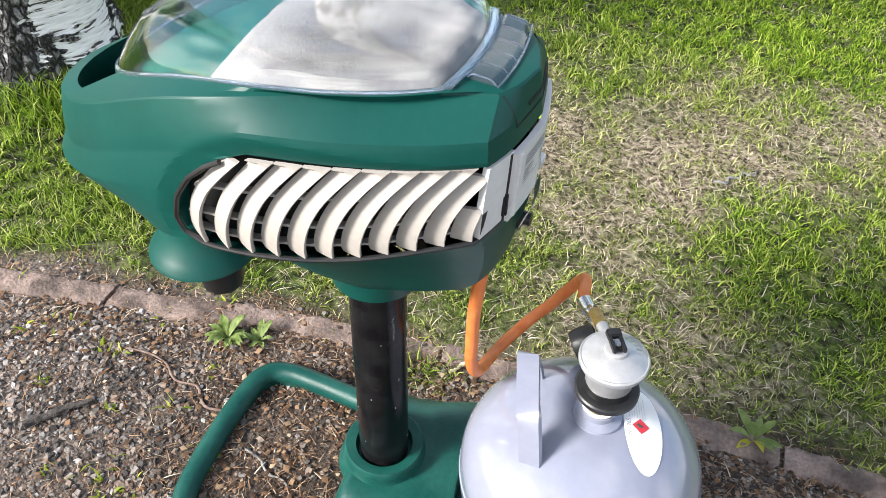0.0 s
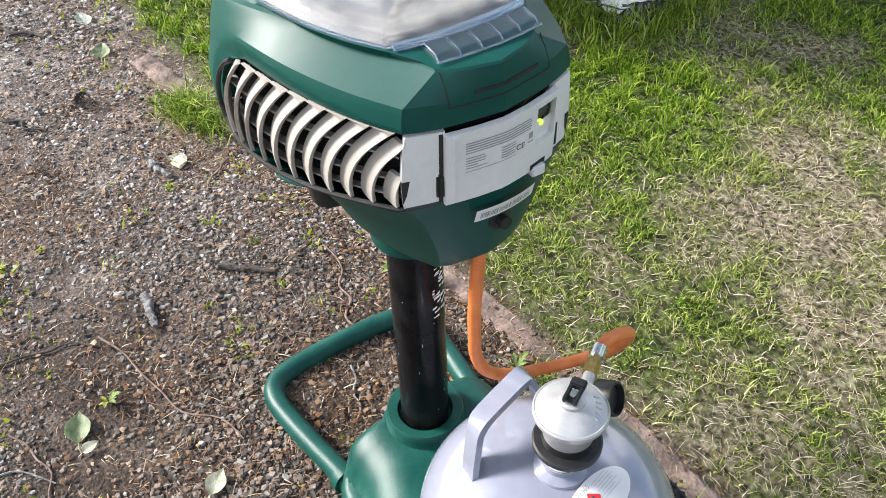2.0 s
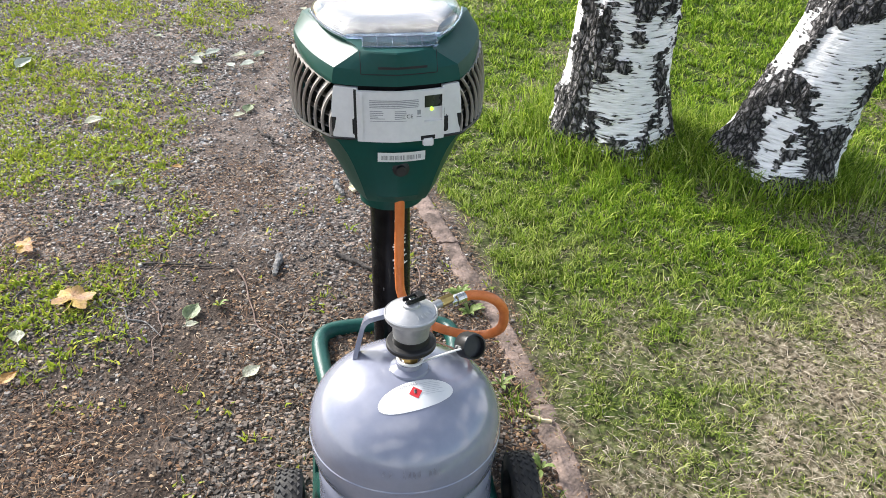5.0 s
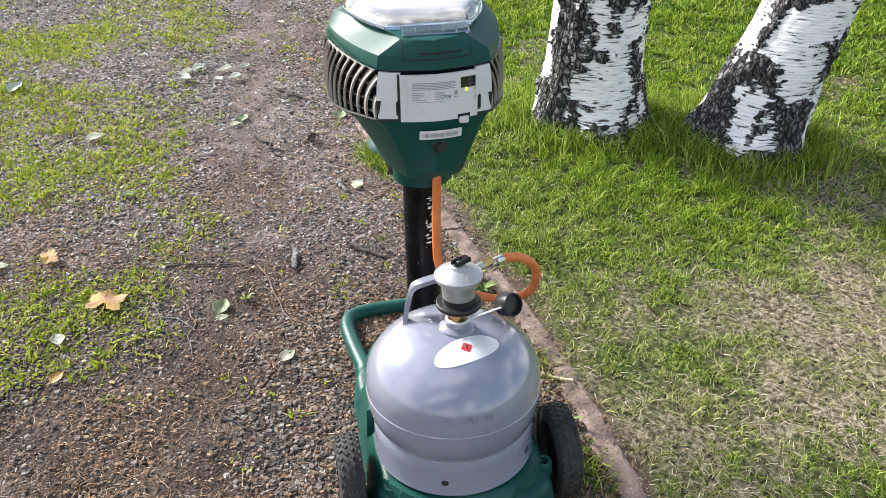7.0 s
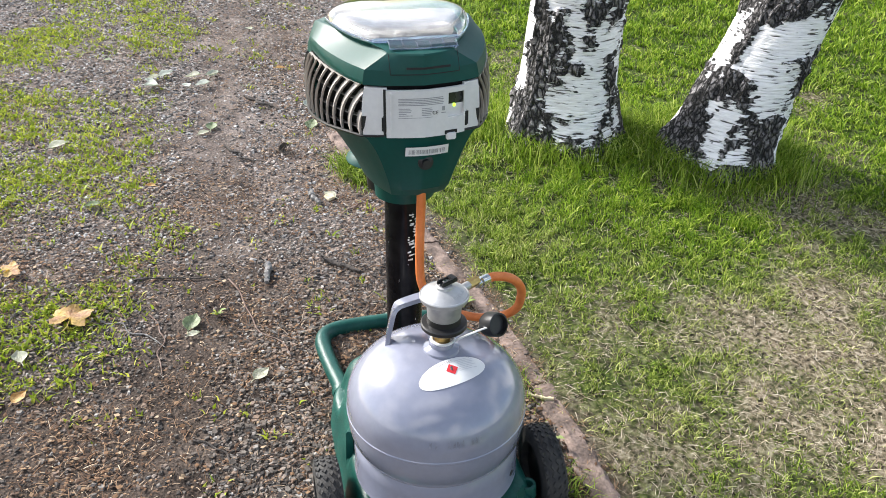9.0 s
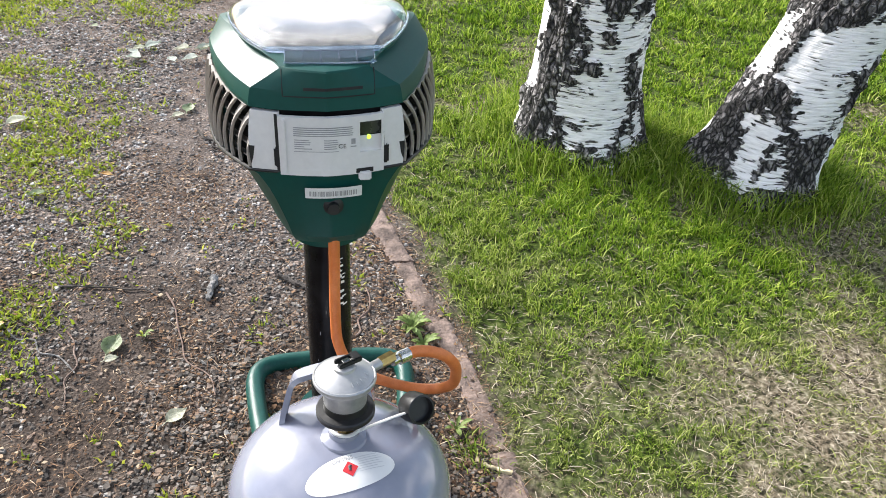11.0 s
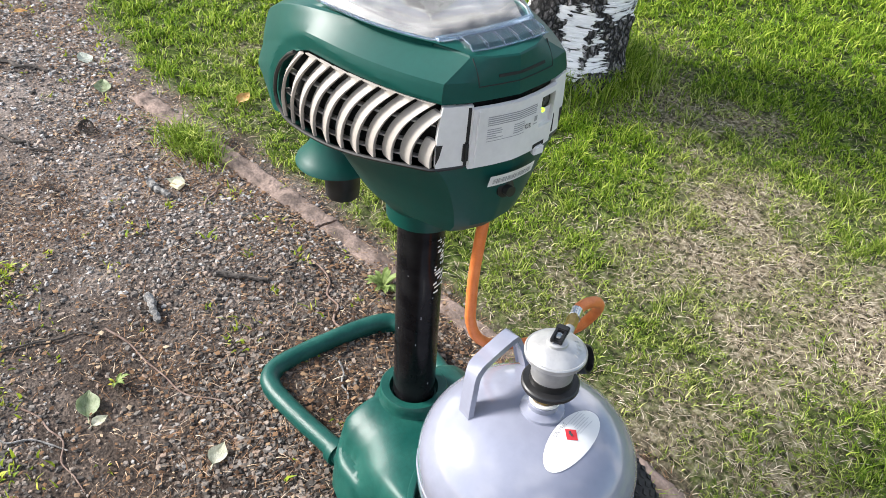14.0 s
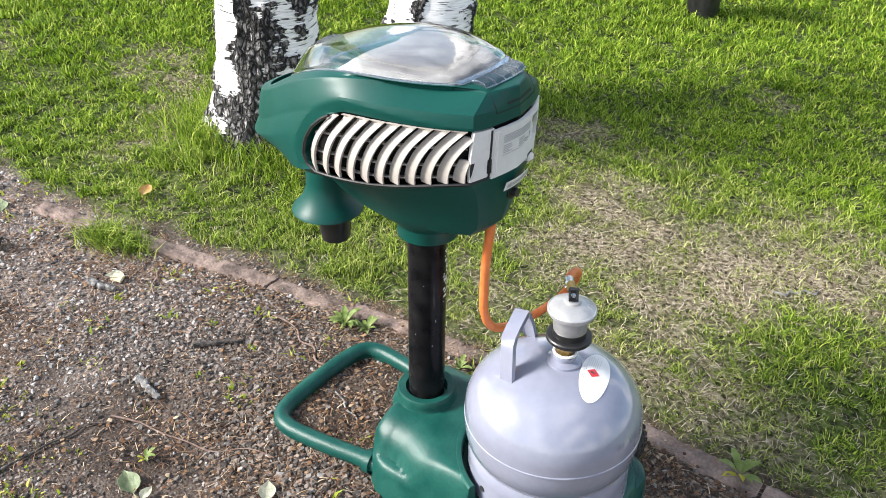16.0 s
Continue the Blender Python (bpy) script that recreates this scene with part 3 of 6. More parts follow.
stones(110000, 2.2, 0, 0.003, 0.012, 62, "gravel_grit", (-4.8, 1.0, -2.9, 0.36), 1.2)


def litter():
    """Needles and brown scraps on the drive, low weeds along it."""
    x, y = scatter(150000, -4.0, 1.0, -2.6, 0.40, 1.7, 1.3)
    keep = (lawn_mask(x, y) < 0.5) & (RNG.random(len(x)) < 0.12 + 1.0 * np.clip(fractal(x, y, 3.2, 3, 71) - 0.38, 0, 1) * 2 + 0.8 * np.exp(-((x + 0.15) ** 2 + y ** 2) / 0.10) + 0.6 * np.exp(-((y - np.interp(x, KERB_X, KERB_INNER) - 0.01) / 0.07) ** 2))
    x, y = x[keep], y[keep]
    n = len(x)
    mat = island_material("needle_litter", [(0.0, (0.11, 0.060, 0.035)), (0.45, (0.26, 0.150, 0.085)), (0.75, (0.38, 0.25, 0.15)), (1.0, (0.58, 0.48, 0.36))], 0.8)
    h = RNG.uniform(0.0025, 0.0075, n)
    blades("needle_litter", x, y, h, RNG.uniform(0.0010, 0.0022, n), RNG.uniform(1.5, 4.5, n), mat, "dry brown needles and scraps scattered on the drive", "litter", droop=0.2, z_lift=0.004)
    # low leafy weeds in clumps
    cx, cy = scatter(76000, -4.6, 0.9, -2.9, 0.32, 2.2, 0.8)
    want = (1 - 0.65 * np.clip((cx + 0.45) / 0.35, 0, 1)) * np.clip((fractal(cx, cy, 2.6, 4, 81) - 0.36) * 2.6, 0.02, 0.8) * np.clip((-0.40 - 0.26 * np.clip((cx + 0.45) / 0.3, 0, 1) - cy - 0.10 * np.clip(-cx - 0.8, -1, 2) + 0.25 * np.clip(-cx - 1.6, 0, 1)) * 4.0, 0.03, 1)
    keep = (lawn_mask(cx, cy) < 0.3) & (RNG.random(len(cx)) < want)
    cx, cy = cx[keep], cy[keep]
    per = RNG.integers(3, 10, len(cx))
    x, y = np.repeat(cx, per), np.repeat(cy, per)
    spread = np.repeat(RNG.uniform(0.004, 0.020, len(cx)), per)
    x, y = x + RNG.normal(0, 1, len(x)) * spread, y + RNG.normal(0, 1, len(x)) * spread
    n = len(x)
    tall = np.repeat(RNG.uniform(0.6, 1.3, len(cx)), per)
    far = np.maximum(1, np.hypot(x - VIEW_X, y - VIEW_Y) / 3.0)
    blades("drive_weeds", x, y, RNG.uniform(0.008, 0.020, n) * tall, RNG.uniform(0.004, 0.008, n) * far, RNG.uniform(0.2, 1.3, n), WEED, "low yellow-green weeds growing through the gravel", "weeds", droop=0.3)


litter()


# ---- mosquito trap ----
TRAP = thing("mosquito_trap", "dark green wheeled mosquito trap with beige grilles on a black pole", "insect trap")
HY = 0.006


def half_outline():
    side = [(0, 0), (0.010, 0.20), (0.045, 0.40), (0.12, 0.60), (0.25, 0.80), (0.41, 0.945), (0.55, 1.0), (0.66, 0.965), (0.77, 0.875), (0.87, 0.75), (0.957, 0.60)]
    rear = [(0.957, 0.60), (0.982, 0.36), (1.0, 0)]
    a = smooth_path([(p[0], p[1], 0) for p in side], 8)
    b = smooth_path([(p[0], p[1], 0) for p in rear], 8)
    a[0].y = 0
    return [(max(0.0, p.x), max(0.0, p.y)) for p in a] + [(p.x, max(0.0, p.y)) for p in b[1:]]


HALF = half_outline()
CORNER = 80


def ring(xf, xr, w, z):
    """A closed outline of the head; z is a height or a function of x."""
    pts = [(xf + (xr - xf) * a, b * w) for a, b in HALF]
    loop_ = [(x, -y) for x, y in pts] + [(x, y) for x, y in pts[-2:0:-1]]
    return [(x, y + HY, z(x) if callable(z) else z) for x, y in loop_]


def ease(t):
    t = max(0.0, min(1.0, t))
    return t * t * (3 - 2 * t)


def drop(x):
    return 0.112 * ease((0.0 - x) / 0.36) ** 1.4


def grille_bottom(x):
    return float(np.interp(x, [-0.345, -0.25, -0.16, -0.11, -0.06, 0.0, 0.044, 0.10, 0.165], [0.598, 0.618, 0.646, 0.659, 0.664, 0.668, 0.674, 0.684, 0.692]))


SEAM = 0.772


def band_params(v):
    """Front, rear and half-width of the head between the seam (0) and the grille's foot (1)."""
    return -0.345 - 0.012 * min(1.0, v / 0.36), 0.165 - 0.004 * v, 0.1505 + 0.022 * v * (1 - v) + 0.006 * v


def chin(a, v):
    """How far the nose draws back below its fold."""
    low = max(0.0, v - 0.36) / 0.64
    return 0.130 * low ** 1.12 * max(0.0, 1 - a / 0.42) ** 1.3


def band_z(x, v):
    top = SEAM - drop(x)
    return top + (grille_bottom(x) - top) * v


HALF_S = [0.0]
for (a0, b0), (a1, b1) in zip(HALF, HALF[1:]):
    HALF_S.append(HALF_S[-1] + math.hypot((a1 - a0) * 0.51, (b1 - b0) * 0.157))


def band_point(s, v, side, inset=0.0):
    """A point on the head's side, s metres round from the nose; side -1 or 1."""
    xf, xr, w = band_params(v)
    k = int(np.searchsorted(HALF_S, s) - 1)
    k = max(0, min(len(HALF) - 2, k))
    f = (s - HALF_S[k]) / (HALF_S[k + 1] - HALF_S[k])
    (a0, b0), (a1, b1) = HALF[k], HALF[k + 1]
    x0, y0, x1, y1 = xf + (xr - xf) * a0 + chin(a0, v), w * b0, xf + (xr - xf) * a1 + chin(a1, v), w * b1
    x, y = x0 + (x1 - x0) * f, y0 + (y1 - y0) * f
    # normals blended between neighbouring edges
    def edge_normal(i):
        i = max(0, min(len(HALF) - 2, i))
        (p, q), (r, t) = HALF[i], HALF[i + 1]
        d = Vector(((xr - xf) * (r - p), w * (t - q)))
        return Vector((-d.y, d.x)).normalized()
    nrm = edge_normal(k).lerp(edge_normal(k + (1 if f > 0.5 else -1)), abs(f - 0.5))
    nrm.normalize()
    x, y = x - nrm.x * inset, y - nrm.y * inset
    return Vector((x, side * y + HY, band_z(x, v)))


S_CORNER = HALF_S[CORNER]
S_END = HALF_S[-1]


K_TOP = next(i for i, p in enumerate(HALF) if -0.345 + 0.51 * p[0] > -0.052)
X_TOP = -0.345 + 0.51 * HALF[K_TOP][0]


def opening_s(v):
    """Where the grille opening begins, from the nose."""
    x_open = float(np.interp(v, [0, 0.05, 0.13, 0.25, 0.45, 0.7, 0.88, 1.0], [X_TOP, -0.070, -0.090, -0.108, -0.124, -0.130, -0.124, -0.106]))
    xf, xr, w = band_params(v)
    a = (x_open - xf) / (xr - xf)
    k = next(i for i, p in enumerate(HALF) if p[0] > a - 1e-9)
    f = (a - HALF[k - 1][0]) / (HALF[k][0] - HALF[k - 1][0])
    return HALF_S[k - 1] + f * (HALF_S[k] - HALF_S[k - 1])


def surround(x, y, z):
    """How far the shell turns inwards beside the grille opening, below its ridge."""
    if x > 0.145:
        return 0.0
    reach = float(np.interp(x, [-0.14, -0.05, 0.0, 0.06, 0.12], [0.019, 0.018, 0.015, 0.009, 0.003]))
    if x > X_TOP:
        d = z - (SEAM - drop(x))
    else:
        d = min(math.hypot(x - px_, z - pz_) for px_, pz_ in OPENING)
    return reach * 0.36 * max(0.0, 1 - d / reach)


OPENING = []
for k in range(41):
    xf_, xr_, w_ = band_params(k / 40)
    p_ = band_point(opening_s(k / 40), k / 40, 1)
    OPENING.append((p_.x, p_.z))


def dented(p, side_scale=1.0):
    """A point of the shell with the inward turn beside the opening."""
    x, y, z = p
    inset = surround(x, y, z)
    if not inset:
        return (x, y, z)
    f = 1 - inset / max(0.05, abs(y - HY))
    return (x, HY + (y - HY) * f, z)


PINCH = 0.36


def pinch(points, t):
    """Draws the hood's rear corners together towards its top; t: 0 at the seam, 1 at the shoulder."""
    out = []
    for x, y, z in points:
        a = (x + 0.345) / 0.51
        out.append((x, HY + (y - HY) * (1 - PINCH * max(0.0, (t - 0.5) / 0.5) * ease((a - 0.45) / 0.48)), z))
    return out


def build_lid():
    z1 = lambda z, k=1.0: (lambda x: z - drop(x) * k)
    flank = []
    for h in (0.0, 0.004, 0.008, 0.012, 0.015, 0.018, 0.022, 0.030, 0.038, 0.0435):
        t = h / 0.0435
        flank.append(pinch([dented(p) for p in ring(-0.345 + 0.006 * t * t, 0.165 - 0.0055 * t, 0.1505 - 0.0145 * t ** 1.3, z1(SEAM + h, 1.0 - 0.02 * t))], t))
    rings = flank + [
        pinch(ring(-0.3375, 0.1575, 0.1345, z1(0.8172, 0.98)), 1.0),
        pinch(ring(-0.3160, 0.146, 0.1275, z1(0.8188, 0.95)), 0.90),
        ring(-0.2640, 0.114, 0.1200, z1(0.8215, 0.92)),
        ring(-0.2620, 0.112, 0.1180, z1(0.8222, 0.92)),
        ring(-0.2600, 0.109, 0.1155, z1(0.818, 0.92)),
        ring(-0.2580, 0.106, 0.1125, z1(0.800, 0.92)),
    ]
    top_ring = len(flank) + 1
    n = len(rings[0])
    bm = bmesh.new()
    front = lambda i: i < 21 or i >= n - 21
    loft(bm, rings, True, lambda k, i: k == top_ring and front(i))
    # the shell goes on below, in front of the grille opening
    for side in (-1, 1):
        rows = []
        for j in range(33):
            v = j / 32
            scale_ = opening_s(v) / HALF_S[K_TOP]
            row = [Vector(dented(band_point(HALF_S[i] * scale_, v, side))) for i in range(K_TOP + 1)]
            row.append(band_point(opening_s(v) + 0.001, v, side, 0.020))
            rows.append(row)
        loft(bm, rows, False)
    # lower lip behind the grille's head
    lip = [i for i in range(n) if K_TOP <= (i if i <= n // 2 else n - i)]
    lo = [dented(p) for p in ring(-0.345, 0.165, 0.1505, z1(SEAM))]
    inner_lip = ring(-0.333, 0.149, 0.134, z1(SEAM + 0.003))
    loft(bm, [[lo[i] for i in lip], [inner_lip[i] for i in lip]], False)
    bmesh.ops.remove_doubles(bm, verts=bm.verts, dist=0.0002)
    rings[6], rings[7] = rings[top_ring], rings[top_ring + 1]
    # inner wall of the carrying opening in the nose
    inner = [ring(-0.316, 0.146, 0.1275, z1(0.8188, 0.95)), ring(-0.318, 0.146, 0.1245, z1(0.788, 0.95))]
    hole = [[inner[0][i % n] for i in range(-21, 22)], [inner[1][i % n] for i in range(-21, 22)]]
    loft(bm, hole, False)
    back = [ring(-0.264, 0.114, 0.1200, z1(0.8215, 0.92)), ring(-0.270, 0.114, 0.1200, z1(0.770, 0.92))]
    loft(bm, [[back[0][i % n] for i in range(-21, 22)], [back[1][i % n] for i in range(-21, 22)]], False)
    lid = part("lid", bm, GREEN, TRAP, "glossy dark green plastic hood", angle=15)
    # near-black sheet that paints the shade inside the carrying opening
    bm = bmesh.new()
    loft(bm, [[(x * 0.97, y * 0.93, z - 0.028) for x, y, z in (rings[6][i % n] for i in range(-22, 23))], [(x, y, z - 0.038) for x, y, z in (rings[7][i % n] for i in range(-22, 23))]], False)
    part("handle_recess_shade", bm, CAVITY_SHADE, TRAP, "shade-black sheet in the hollow behind the carrying edge")
    # groove round the latch tongue and its slot
    def rear_hood(y, z, proud):
        t = (z - SEAM) / 0.0435
        xr = 0.165 - 0.0055 * t
        b = abs(y - HY) / (0.1505 - 0.0145 * max(0.0, t) ** 1.3) / (1 - PINCH * max(0.0, min(1.0, (t - 0.5) / 0.5)))
        a = float(np.interp(b, [0, 0.18, 0.36, 0.60], [1.0, 0.9925, 0.982, 0.957]))
        return (-0.342 + (xr + 0.342) * a + proud, y, z)
    bm = bmesh.new()
    ya, yb = HY - 0.0500, HY + 0.0560
    groove = [rear_hood(ya, 0.8150 - 0.027 * k / 6, 0.0002) for k in range(7)] + [rear_hood(ya + (yb - ya) * k / 24, 0.788, 0.0002) for k in range(1, 24)] + [rear_hood(yb, 0.788 + 0.027 * k / 6, 0.0002) for k in range(7)]
    tube(bm, groove, 0.0007, 6)
    part("tongue_groove", bm, CAVITY_SHADE, TRAP)
    bm = bmesh.new()
    rows = []
    for k in range(13):
        y = HY + 0.008 + (k / 12 * 2 - 1) * 0.034
        rows.append([rear_hood(y, 0.7985, 0.0008), rear_hood(y, 0.7955, 0.0008), rear_hood(y, 0.7955, -0.003), rear_hood(y, 0.7985, -0.003)])
    loft(bm, rows, True, None, True, True)
    part("slot", bm, CAVITY_SHADE, TRAP)


build_lid()


def build_window():
    """Clear domed window and what lies under it."""
    zt = lambda z, f=0.0: (lambda x: z - drop(x) * (0.92 - 0.44 * ease(f * 4)))
    levels = [(0.0, 0.0), (0.02, 0.0060), (0.05, 0.0105), (0.10, 0.0138), (0.17, 0.0160), (0.27, 0.0176), (0.43, 0.0186), (0.65, 0.0190), (0.95, 0.0191)]
    outer = [ring(-0.261 + 0.215 * f, 0.109 - 0.150 * f, 0.1175 * (1 - f), zt(0.8222 + h, f)) for f, h in levels]
    inner = [ring(-0.258 + 0.213 * f, 0.106 - 0.148 * f, 0.1148 * (1 - f), zt(0.8197 + h, f)) for f, h in levels]
    bm = bmesh.new()
    a = loft(bm, outer, True, None, False, True)
    b = loft(bm, inner, True, None, False, True)
    n = len(a[0])
    for i in range(n):
        bm.faces.new((a[0][i], a[0][(i + 1) % n], b[0][(i + 1) % n], b[0][i]))
    win = part("window", bm, GLASS, TRAP, "clear domed plastic window")
    win.visible_shadow = False
    # rim lip of the window
    bm = bmesh.new()
    lip = [ring(-0.264 + d, 0.112 - d, 0.1195 - d * 0.9, zt(z)) for d, z in ((0, 0.8212), (0.0005, 0.8232), (0.004, 0.8240), (0.0045, 0.8217))]
    lip.append(lip[0])
    loft(bm, lip)
    part("window_lip", bm, PRISM, TRAP, "thin clear plastic lip round the window")
    # tray floor, front chamber wall and the net
    bm = bmesh.new()
    loft(bm, [ring(-0.2585, 0.1065, 0.1130, zt(0.804)), ring(-0.10, 0.02, 0.04, zt(0.801)), ring(-0.06, -0.05, 0.004, zt(0.800))], True, None, False, True)
    part("tray", bm, GREEN, TRAP)
    bm = bmesh.new()
    rows = []
    for i in range(34):
        x = -0.108 + 0.211 * i / 33
        row = []
        for k in range(30):
            f = k / 29 * 2 - 1
            xf, xr = -0.261, 0.109
            a = (x - xf) / (xr - xf)
            b = float(np.interp(a, [p[0] for p in HALF], [p[1] for p in HALF])) if a < 0.985 else 0.3
            half = max(0.02, b * 0.1175 - 0.006)
            edge = min(1.0, (1 - abs(f)) * 7, (i + 0.3) / 3, (33.3 - i) / 3)
            puff = 0.018 * ease(edge) * (0.6 + 0.4 * math.cos(f * 1.3))
            lump = noise.noise((x * 26, f * 3.4, 3.3)) * 0.0035 + noise.noise((x * 70, f * 9, 8.3)) * 0.0012
            row.append((x, HY + f * half, 0.8100 - drop(x) * 0.92 + puff + lump * ease(edge)))
        rows.append(row)
    loft(bm, rows, False)
    part("catch_net", bm, NET, TRAP, "crumpled pale net under the window")
    # latch bar with five cells and its frame
    for k in range(5):
        bm = bmesh.new()
        y0 = HY + 0.006 - 0.0515 + k * 0.0207
        prof = [(-0.0135, -0.003), (-0.0130, 0.0030), (-0.0095, 0.0055), (0.0095, 0.0045), (0.0135, 0.001), (0.0140, -0.003)]
        f0, f1 = (k / 5 * 2 - 1), ((k + 1) / 5 * 2 - 1)
        rings = []
        for y, f in ((y0 + 0.0009, f0), (y0 + 0.0198, f1)):
            cx = 0.1255 - 0.005 * f * f
            rings.append([(cx + x * (1 - 0.10 * abs(f)), y, 0.8215 - 0.12 * x + z) for x, z in prof])
        loft(bm, rings, True, None, True, True)
        part("latch_cell", bm, LATCH, TRAP, "bluish clear ribbed latch bar cell", False)
    for dx in (-0.0145, 0.0145):
        bm = bmesh.new()
        tube(bm, [(0.1255 + dx - 0.005 * f * f, HY + 0.006 + f * 0.0535, 0.8215 - 0.12 * dx + 0.001) for f in [k / 8 - 1 for k in range(17)]], 0.0010, 8)
        part("latch_rail", bm, PRISM, TRAP)
    for k in range(6):
        f = k / 5 * 2 - 1
        yk = HY + 0.006 - 0.0515 + k * 0.0207
        bm = bmesh.new()
        tube(bm, [(0.1255 + dx * (1 - 0.1 * abs(f)) - 0.005 * f * f, yk, 0.8215 - 0.12 * dx + 0.0045 - 0.004 * (abs(dx) > 0.012)) for dx in (-0.0135, -0.009, 0.0, 0.009, 0.0138)], 0.0007, 6)
        part("latch_rib", bm, PRISM, TRAP)
    bm = bmesh.new()
    rows = []
    for k in range(15):
        f = k / 14 * 2 - 1
        cx = 0.1085 - 0.010 * f * f
        rows.append([(cx + dx, HY + f * 0.067, 0.8275 + dz - 0.0030 * f * f) for dx, dz in ((-0.004, 0), (-0.003, 0.0020), (0.002, 0.0016), (0.0035, -0.001), (0.002, -0.004))])
    loft(bm, rows, True, None, True, True)
    part("window_edge_strip", bm, PRISM, TRAP, "clear curved front edge of the window")


build_window()


def build_gasket():
    for side in (-1, 1):
        # black gasket round the opening
        bm = bmesh.new()
        path = [band_point(opening_s(v) + 0.0015, v, side, 0.0015) for v in [k / 16 for k in range(1, 17)]]
        s0 = opening_s(1.0)
        path += [band_point(s0 + (S_END - s0) * k / 28, 1.0, side, 0.001) for k in range(1, 29)]
        tube(bm, path, 0.0026, 8)
        part("gasket", bm, BLACK, TRAP, "thin black rubber edge")


build_gasket()


def build_hull():
    def level(f):
        xf, xr, w = band_params(1.0)
        e = 1 - (1 - f) ** 1.35
        cx = lambda t: t
        r_end = 0.054
        front = float(np.interp(f, [0, 0.13, 0.4, 0.6, 0.8, 0.9, 1], [xf + 0.002, -0.232, -0.212, -0.193, -0.158, -0.112, -r_end]))
        rear = float(np.interp(f, [0, 0.13, 0.4, 0.6, 0.8, 0.9, 1], [xr - 0.002, 0.157, 0.152, 0.143, 0.118, 0.085, r_end]))
        wide = float(np.interp(f, [0, 0.03, 0.13, 0.29, 0.51, 0.7, 0.85, 1], [w - 0.004, 0.142, 0.123, 0.104, 0.086, 0.076, 0.068, r_end]))
        pts = ring(front, rear, wide, 0.0)
        shell = [(xf + (xr - xf) * a + chin(a, 1.0) + 0.002, b * wide) for a, b in HALF]
        shell = [(x, -y + HY, 0.0) for x, y in shell] + [(x, y + HY, 0.0) for x, y in shell[-2:0:-1]]
        keep_ = 1 - ease(f / 0.35)
        pts = [(p[0] + (q[0] - p[0]) * keep_, p[1], 0.0) for p, q in zip(pts, shell)]
        out, n = [], len(pts)
        round_ = ease((f - 0.70) / 0.30)
        for i, (x, y, _) in enumerate(pts):
            ang = math.atan2(y - HY, x)
            cxp, cyp = r_end * math.cos(ang), r_end * math.sin(ang) + HY
            x2, y2 = x + (cxp - x) * round_, y + (cyp - y) * round_
            z = grille_bottom(x) * (1 - f) + 0.535 * f - 0.008 * math.sin(f * math.pi)
            out.append((x2, y2, z))
        return out
    bm = bmesh.new()
    rings = [[(x * 0.90, (y - HY) * 0.90 + HY, z - 0.014) for x, y, z in level(0)], [(x * 0.985, (y - HY) * 0.985 + HY, z - 0.003) for x, y, z in level(0)]] + [level(f) for f in (0, 0.03, 0.08, 0.15, 0.25, 0.36, 0.48, 0.6, 0.72, 0.84, 0.94, 1.0)]
    n = len(rings[0])
    last = rings[-1]
    rings += [[(x * 0.98, (y - HY) * 0.98 + HY, 0.518) for x, y, z in last], [(x * 0.80, (y - HY) * 0.80 + HY, 0.516) for x, y, z in last]]
    loft(bm, rings, True)
    part("hull", bm, GREEN, TRAP, "dark green lower bowl", angle=24)


build_hull()


